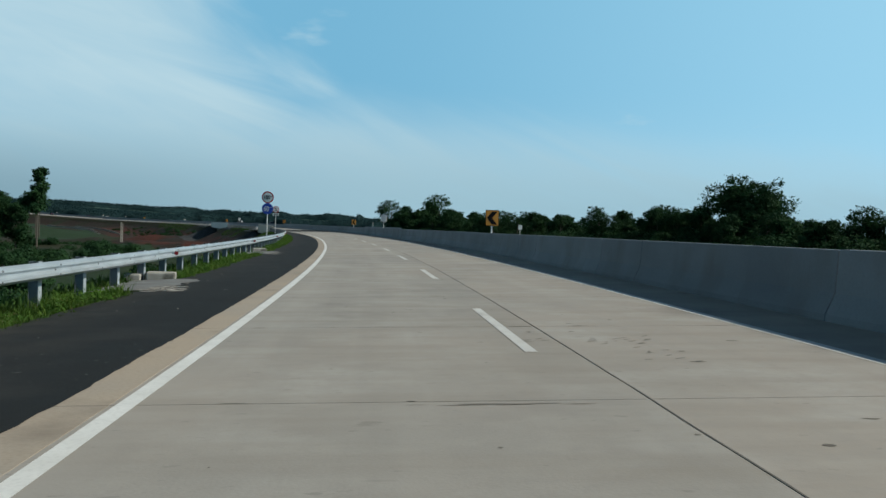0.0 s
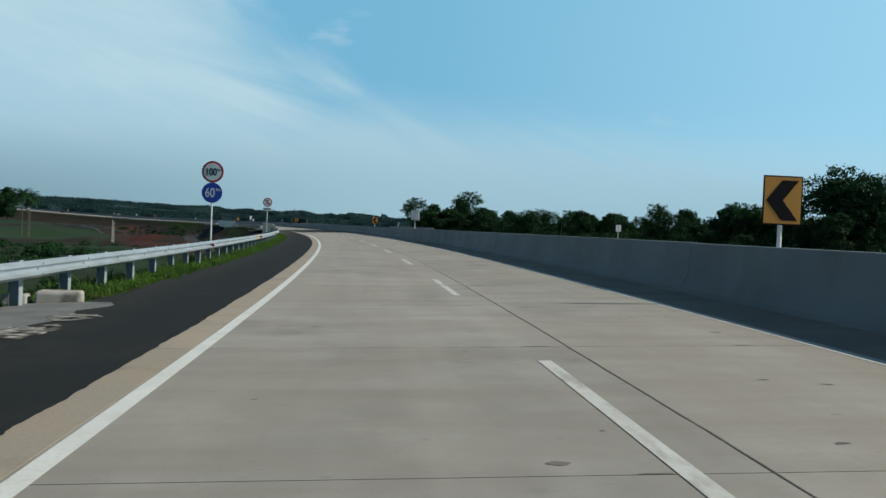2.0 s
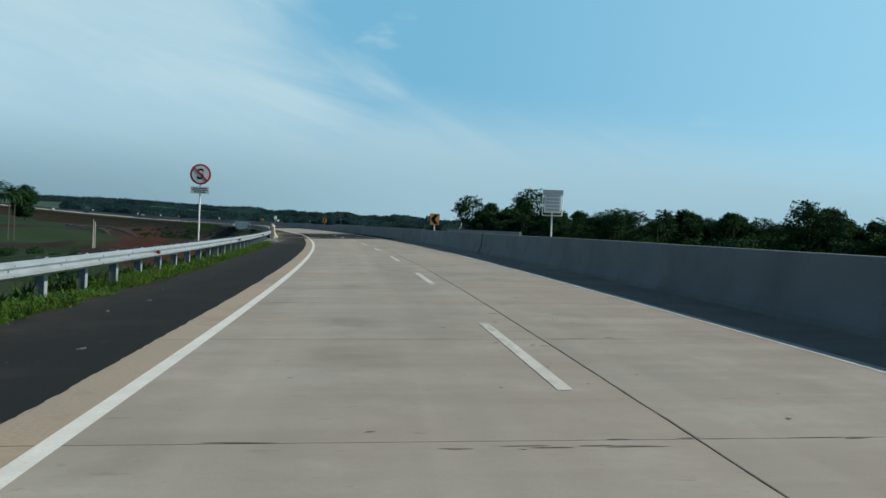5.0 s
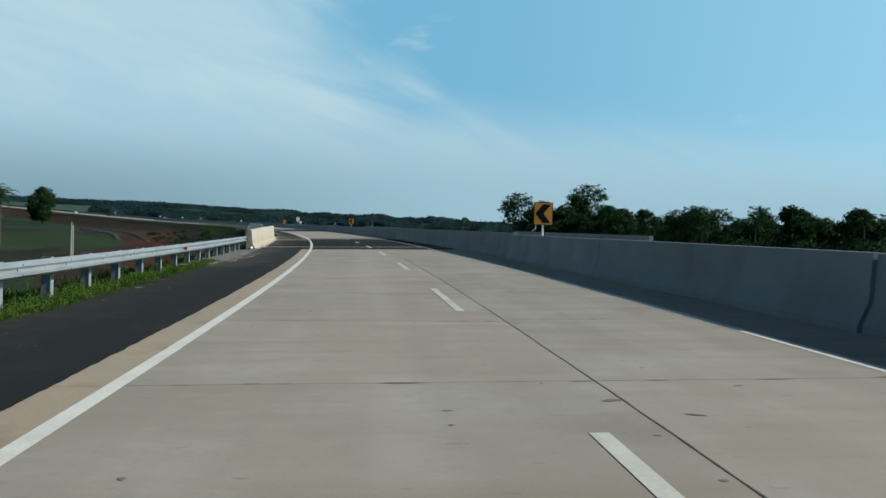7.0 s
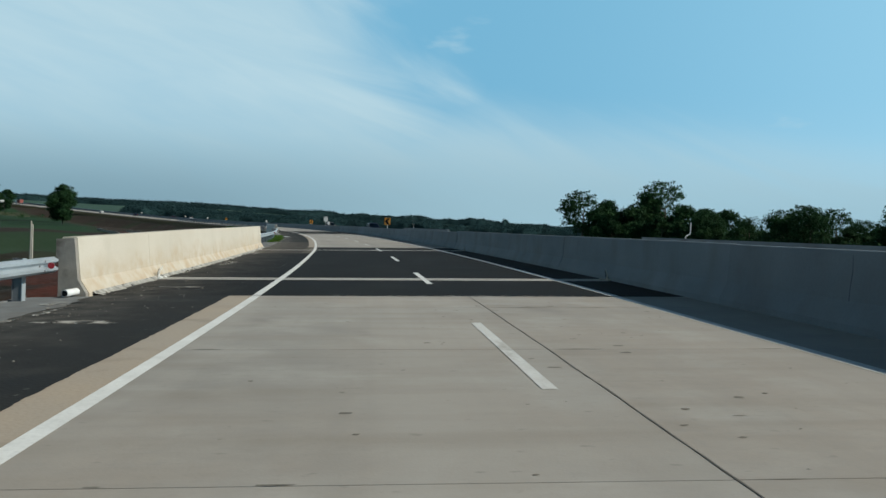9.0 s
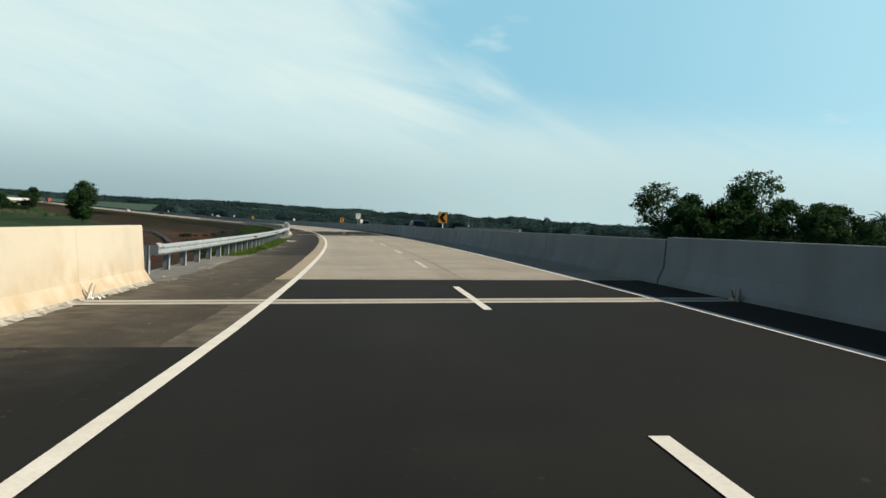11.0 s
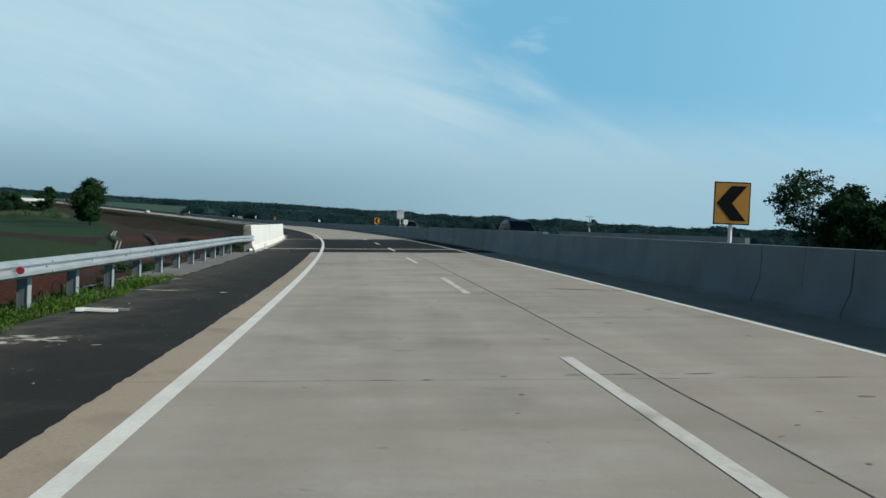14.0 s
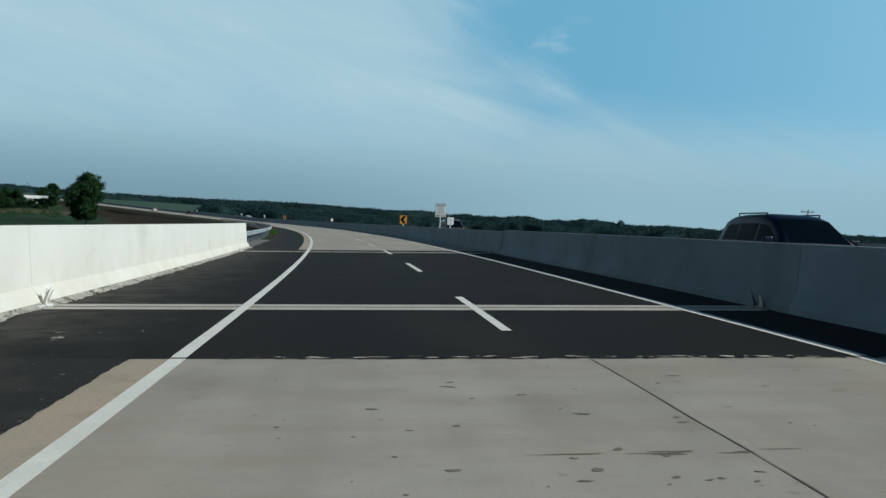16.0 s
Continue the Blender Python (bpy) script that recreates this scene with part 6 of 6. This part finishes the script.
        for y in (a + 0.85, b - 2.5):
            rod(bm, (sx * w * 0.335, y, h - 0.05), (sx * w * 0.335, y, h + 0.012), 0.018, seg=6)
        part("roof_rail", bm, M_TYRE, e)
    return e


def build_truck(m, paint, label):
    e = thing("truck", m, label, "truck", "lorries on the far bend")
    bm = bmesh.new()
    box(bm, (2.4, 5.2, 2.3), (0, -0.9, 2.2), 0.06)
    part("cargo_box", bm, paint, e)
    bm = bmesh.new()
    box(bm, (2.3, 1.9, 2.0), (0, 2.8, 1.65), 0.12)
    c = part("cab", bm, M_WHITE, e)
    bm = bmesh.new()
    box(bm, (2.0, 0.06, 0.75), (0, 3.76, 2.1), 0.02)
    part("windscreen", bm, M_GLASS, c)
    for sx in (-1, 1):
        for y in (-2.4, 2.5):
            bm = bmesh.new()
            rod(bm, (sx * 0.85, y, 0.5), (sx * 1.2, y, 0.5), 0.5, seg=16)
            part("wheel", bm, M_TYRE, e)


def build_house(x, y, w, d, h, roof, turn, label):
    e = thing("farm_building", pose(x, y, terrain_z(x, y) - 0.3, 0, 0, turn), label, "building", "farm buildings")
    bm = bmesh.new()
    box(bm, (w, d, h), (0, 0, h / 2))
    part("wall", bm, M_STUCCO, e)
    bm = bmesh.new()
    r = d * 0.28
    body_loft(bm, [(-d / 2 - 0.5, [(-w / 2 - 0.5, h - 0.1), (-w / 2 - 0.5, h), (w / 2 + 0.5, h), (w / 2 + 0.5, h - 0.1)]), (0, [(-w / 2 - 0.5, h + r - 0.1), (-w / 2 - 0.5, h + r), (w / 2 + 0.5, h + r), (w / 2 + 0.5, h + r - 0.1)]),
                   (d / 2 + 0.5, [(-w / 2 - 0.5, h - 0.1), (-w / 2 - 0.5, h), (w / 2 + 0.5, h), (w / 2 + 0.5, h - 0.1)])])
    part("roof", bm, roof, e)
    for i in range(3):
        bm = bmesh.new()
        box(bm, (1.2, 0.1, 1.1), ((i - 1) * w * 0.28, -d / 2 - 0.02, h * 0.55))
        part("window", bm, M_GLASS, e)


def build_channel(path, w, label):
    """A raised concrete irrigation channel across the fields."""
    e = tagged(new("field_channel"), label, "channel", group="field channels")
    vs, fs = [], []
    for i, (x, y) in enumerate(path):
        x2, y2 = path[min(i + 1, len(path) - 1)]
        x1, y1 = path[max(i - 1, 0)]
        n = Vector((-(y2 - y1), x2 - x1, 0)).normalized()
        z = float(np.mean(terrain(x + np.array([-6.0, -3, 0, 3, 6, 0, 0]), y + np.array([-4.0, 3, 0, -3, 4, 7, -7]))[0]))
        # both ends run into the ground
        z -= 0.75 * max(0.0, 1 - min(i, len(path) - 1 - i) / 2)
        for k, hh in ((-0.5, -1.2), (-0.5, 0.62), (-0.36, 0.62), (-0.3, 0.3), (0.3, 0.3), (0.36, 0.62), (0.5, 0.62), (0.5, -1.2)):
            vs.append(Vector((x, y, z + hh)) + n * k * w)
        if i:
            a = (i - 1) * 8
            fs += [(a + k, a + k + 1, a + k + 9, a + k + 8) for k in range(7)]
    part("lining", mesh_of("lining", vs, fs, M_LINING), None, e)


def along_path(pts, step=6.0):
    out = []
    for (x0, y0), (x1, y1) in zip(pts, pts[1:]):
        n = max(1, int(math.hypot(x1 - x0, y1 - y0) / step))
        out += [(x0 + (x1 - x0) * i / n, y0 + (y1 - y0) * i / n) for i in range(n)]
    return out + [pts[-1]]


def build_gravel():
    """Loose stones and crumbs lying along the shoulder, too many to count."""
    rnd = random.Random(91)
    vs, fs = [], []
    for i in range(900):
        s = rnd.choice((rnd.uniform(5, 160), rnd.uniform(145, 163), rnd.uniform(197, 230), rnd.uniform(160, 270)))
        u = -6.4 + abs(rnd.gauss(0, 0.55)) if rnd.random() < 0.75 else rnd.uniform(-6.3, -4.3)
        r = rnd.choice((0.005, 0.007, 0.009, 0.013, 0.022)) * rnd.uniform(0.7, 1.3)
        p = on_road(s, min(u, -4.2), 0.004 + r * 0.3)
        k = len(vs)
        for d in ((1, 0, 0), (-1, 0, 0), (0, 1, 0), (0, -1, 0), (0, 0, 1), (0, 0, -1)):
            vs.append(p + Vector(d) * r * rnd.uniform(0.6, 1.3) * (0.6 if d[2] else 1))
        fs += [(k + a, k + b, k + c) for a, b, c in ((0, 2, 4), (2, 1, 4), (1, 3, 4), (3, 0, 4), (2, 0, 5), (1, 2, 5), (3, 1, 5), (0, 3, 5))]
    tagged(new("gravel", mesh_of("gravel", vs, fs, M_GRIT)), "loose pale stones and crumbs along the shoulder", "gravel", kind="stuff")


build_weeds()
build_gravel()
build_aprons()
def build_plank(s, u, turn):
    e = thing("plank", road_pose(s, u, 0.0, turn), "broken white-painted board lying on the shoulder", "board")
    bm = bmesh.new()
    box(bm, (0.52, 0.13, 0.045), (0, 0, 0.03), 0.008, pose(0, 0, 0, 0, 2, 0))
    part("board", bm, M_TUBE, e)
    bm = bmesh.new()
    box(bm, (0.12, 0.16, 0.05), (-0.27, 0.0, 0.035), 0.012, pose(0, 0, 0, 0, 0, 9))
    part("splintered_end", bm, M_TUBE, e)


build_plank(239.55, -5.98, 8)
build_drain_block(22.2)
build_drain_block(46.6)
for x, y, h in ((-74.2, 245.2, 5.5), (-74.85, 245.95, 5.7)):
    build_pole(x, y, h)
build_cable_post(293.0, 17.62, 1.2)
M_NAVY = plain("dark_blue_car_paint", (0.004, 0.010, 0.028), 0.40, bump=0, spec=0.15)
M_SLATE = plain("dark_grey_car_paint", (0.050, 0.056, 0.062), 0.3, bump=0)
M_PEARL = plain("white_car_paint", (0.62, 0.63, 0.63), 0.25, bump=0)
build_car(road_pose(276.9, 8.0, 0.0, 180), M_NAVY, "dark blue sport utility car behind the median barrier")
build_car(road_pose(326.0, 7.5, 0.0, 180), M_SLATE, "dark grey people carrier on the opposite carriageway", 4.4, 1.75, 1.75, 0.8)
for s, u, p in ((640, 1.8, M_NAVY), (690, -1.8, M_PEARL), (560, 7.5, M_PEARL), (604, 11, M_NAVY)):
    build_car(road_pose(s, u, 0.02), p, "small distant car on the far bend", 4.3, 1.75, 1.5)
build_truck(road_pose(836, -1.8, 0.02, 0), M_TIN, "red box lorry on the far bend")
build_house(-354.5, 668, 15, 6, 3.0, M_TINW, 30, "long low farm building with a pale tin roof")
build_channel(along_path(CHANNEL), 0.8, "pale concrete irrigation channel between field and earth")
build_channel(along_path([(-108, 362), (-121, 384), (-158, 444)]), 0.45, "pale concrete irrigation channel beside red earth")
for s, u, ls, lu, k in ((145.0, -5.15, 0.14, 0.52, 16), (145.6, -6.15, 0.35, 0.30, 17), (148, -6.2, 1.6, 0.22, 1), (150.5, -5.9, 1.2, 0.15, 2), (153.5, -6.1, 0.9, 0.3, 3), (219, -5.9, 0.35, 0.75, 4), (221.5, -6.25, 1.4, 0.12, 5), (226.5, -6.0, 1.6, 0.25, 6), (236.5, -5.9, 0.4, 0.6, 7),
                        (240.0, -6.0, 0.3, 0.5, 8), (157, -5.4, 0.25, 0.55, 9), (163.8, -5.5, 0.15, 0.6, 10), (176, -6.1, 1.5, 0.2, 11), (187, -6.2, 1.5, 0.18, 12), (268.9, -5.15, 0.05, 0.26, 13), (268.35, -5.2, 0.20, 0.07, 14), (269.0, -5.5, 0.05, 0.16, 18), (268.2, -6.0, 0.07, 0.25, 19), (243.8, -5.9, 0.2, 0.7, 15)):
    blot(s, u, ls, lu, k, M_DUST)
rnd = random.Random(34)
for at in (22.2, 46.6):
    for i in range(4):
        blot(at - rnd.uniform(2.3, 5.0), rnd.gauss(-6.0, 0.16), rnd.uniform(0.25, 0.6), rnd.uniform(0.2, 0.4), 600 + i + int(at), M_DUST, 0.017)
for a, b in APRONS:
    for i in range(16 if a < 200 else 8):
        blot(rnd.uniform(a - 1, b + 1), rnd.gauss(-6.45, 0.12), rnd.uniform(0.3, 1.3) if a < 200 else rnd.uniform(0.1, 0.5), rnd.uniform(0.06, 0.22) if a < 200 else rnd.uniform(0.04, 0.12), 400 + i + int(a), M_DUST, 0.02)
rnd = random.Random(33)
for i in range(46):
    s = rnd.uniform(10, 262)
    blot(s, rnd.uniform(-6.3, -4.5), rnd.uniform(0.03, 0.12), rnd.uniform(0.03, 0.12), 100 + i, M_DUST)


# ---------- pavement slabs ----------
def build_slabs():
    for u0, u1, name, mat in ((U_EDGE - 0.3, -3.648, "edge_slab", M_EDGE), (-3.64, U_JOINT - 0.004, "slab", M_SLAB), (U_JOINT + 0.004, U_WALL + 0.05, "slab", M_SLAB)):
        for a, b in stretches(-55, S_END, DECKS):
            ln, first = (4.93, 6.445) if a < 150 else (4.945, 6.26)
            s = first + ln * math.floor((a - first) / ln)
            while s < b:
                # the last slab before the second bridge is a long one
                c0, c1 = (q - 1.72 if 263 < q < 264 else q for q in (s, s + ln))
                s0, s1 = max(a, c0 + 0.006), min(b, c1 - 0.006)
                far = s > 420
                if far:
                    s1 = min(b, s + ln * 10)
                if s1 - s0 > 0.1:
                    m = road_pose((s0 + s1) / 2, 0)
                    v, f, uv = strip(s0, s1, [(u1, -0.02), (u1, 0.0), (u0, 0.0), (u0, -0.02)], 5.0, False, m, True)
                    ob = part(name, mesh_of(name, v, f, mat, uv), None, road, "concrete edge under tan dust" if name == "edge_slab" else "")
                    ob.matrix_world = m
                s += ln * (10 if far else 1)
    # dark sealant in the long joint
    for a, b in stretches(-55, 420, DECKS):
        strip_ob("joint_seal", a, b, [(U_JOINT + 0.006, 0.004), (U_JOINT - 0.006, 0.004)], M_JOINT, road, 0.25,
                 wob=lambda s, j: 0.012 * noise.noise((s * 0.8, 0, 3)) + 0.006 * noise.noise((s * 4.0, 2 * j, 3)))


def build_spalls():
    """Chipped joint edges, pits and dark scuffs in the concrete: one mesh of small ragged flakes."""
    rnd = random.Random(77)
    vs, fs, uvs = [], [], []

    def flake(s, u, ls, lu, turn=0.0):
        if any(a - 0.3 < s < b + 0.2 for a, b in DECKS) or not -3.45 < u < 4.6:
            return
        n, i0 = 7, len(vs)
        c, d = math.cos(turn), math.sin(turn)
        for i in range(n):
            t = 6.2832 * i / n + rnd.uniform(-0.3, 0.3)
            r = rnd.uniform(0.5, 1.1)
            x, y = math.cos(t) * lu * r, math.sin(t) * ls * r
            vs.append(on_road(s + y * c + x * d, u + x * c - y * d, 0.0032))
            uvs.append((u + x, s + y))
        fs.append(tuple(range(i0, i0 + n)))
    for off, ln, end in ((6.445, 4.93, 161), (6.26 + 4.945 * 39, 4.945, 330)):
        s = off
        while s < end:
            for _ in range(70 if 263 < s < 264 else rnd.choice((2, 4, 6, 9, 14))):
                flake(s - (1.72 if 263 < s < 264 else 0) + rnd.gauss(0, 0.018), rnd.uniform(-3.4, 4.3), rnd.uniform(0.006, 0.022), rnd.uniform(0.03, 0.28))
            # a brown smear that follows the joint at a little distance
            if rnd.random() < 0.5:
                u0, d = rnd.uniform(-3.0, 2.5), rnd.uniform(-0.5, 0.3)
                for _ in range(9):
                    flake(s + d + rnd.gauss(0, 0.02), u0 + rnd.uniform(0, 1.5), rnd.uniform(0.006, 0.014), rnd.uniform(0.08, 0.25))
            s += ln
    for _ in range(950):
        k = rnd.choice((0.4, 0.6, 1.0, 1.25))
        flake(rnd.uniform(2, 320), rnd.triangular(-3.4, 4.4, 0.6), rnd.uniform(0.015, 0.05) * k, rnd.uniform(0.02, 0.09) * k, rnd.gauss(0, 0.3))
    # pitted stretches before the bridges
    for a, b, count in ((142, 160, 60), (248, 266.5, 260), (205, 216, 40)):
        for _ in range(count):
            k = rnd.choice((0.25, 0.4, 0.4, 0.8))
            flake(rnd.triangular(a, b, b), rnd.triangular(-3.4, 4.4, -0.8), rnd.uniform(0.015, 0.05) * k, rnd.uniform(0.02, 0.10) * k, rnd.gauss(0, 0.3))
    # crumbs of bitumen dragged off the bridge by tyres
    for i in range(800):
        trail = i % 3 == 0
        v = 0.2 + rnd.gauss(0, 0.14) if trail else rnd.triangular(-3.3, 4.3, -1.2)
        k = rnd.choice((0.25, 0.45, 0.9)) * (1.2 if trail else 1.0)
        flake(198.5 + (abs(rnd.gauss(0, 2.2)) if trail else abs(rnd.gauss(0, 0.25))), v, rnd.uniform(0.012, 0.04) * k, rnd.uniform(0.012, 0.05) * k)
    # combed scrape marks
    for s0, u0, n in ((9.9, 0.88, 7), (10.0, 0.2, 6), (9.9, 1.42, 12), (8.7, 1.42, 9), (198.9, -1.9, 14), (199.2, -1.4, 10), (251.0, -0.5, 10), (258, 1.6, 10), (262, -2.2, 8)):
        for _ in range(n):
            flake(s0 + rnd.gauss(0, 0.28), u0 + rnd.gauss(0, 0.13), 0.016, rnd.uniform(0.04, 0.11), rnd.gauss(0.35, 0.25))
    ob = part("spalls", mesh_of("spalls", vs, fs, M_PIT, uvs), None, road, "small dark chips and scuffs in the concrete")
    ob["kind"] = "stuff"


def torn_edge(s, seed):
    """The deck asphalt's ragged end: bits of bitumen and pale crumbs lying along the seam."""
    rnd = random.Random(seed)
    for name, mat, count, h, off in (("bitumen_crumbs", M_DECK, 190, 0.0068, -0.01), ("mortar_crumbs", M_BAND, 50, 0.0098, 0.03)):
        vs, fs, uvs = [], [], []
        for _ in range(count):
            u, at = rnd.triangular(-3.5, 4.5, -1.0), s + off + rnd.gauss(0, 0.03)
            ls, lu, i0 = rnd.uniform(0.010, 0.035), rnd.uniform(0.02, 0.12), len(vs)
            for i in range(7):
                k = 6.2832 * i / 7 + rnd.uniform(-0.3, 0.3)
                r = rnd.uniform(0.5, 1.1)
                vs.append(on_road(at + math.sin(k) * ls * r, u + math.cos(k) * lu * r, h))
                uvs.append((u, at))
            fs.append(tuple(range(i0, i0 + 7)))
        ob = part(name, mesh_of(name, vs, fs, mat, uvs), None, road, "crumbs along the ragged edge of the bridge asphalt")
        ob["kind"] = "stuff"


build_slabs()
build_spalls()
torn_edge(266.88, 5)
torn_edge(161.58, 6)
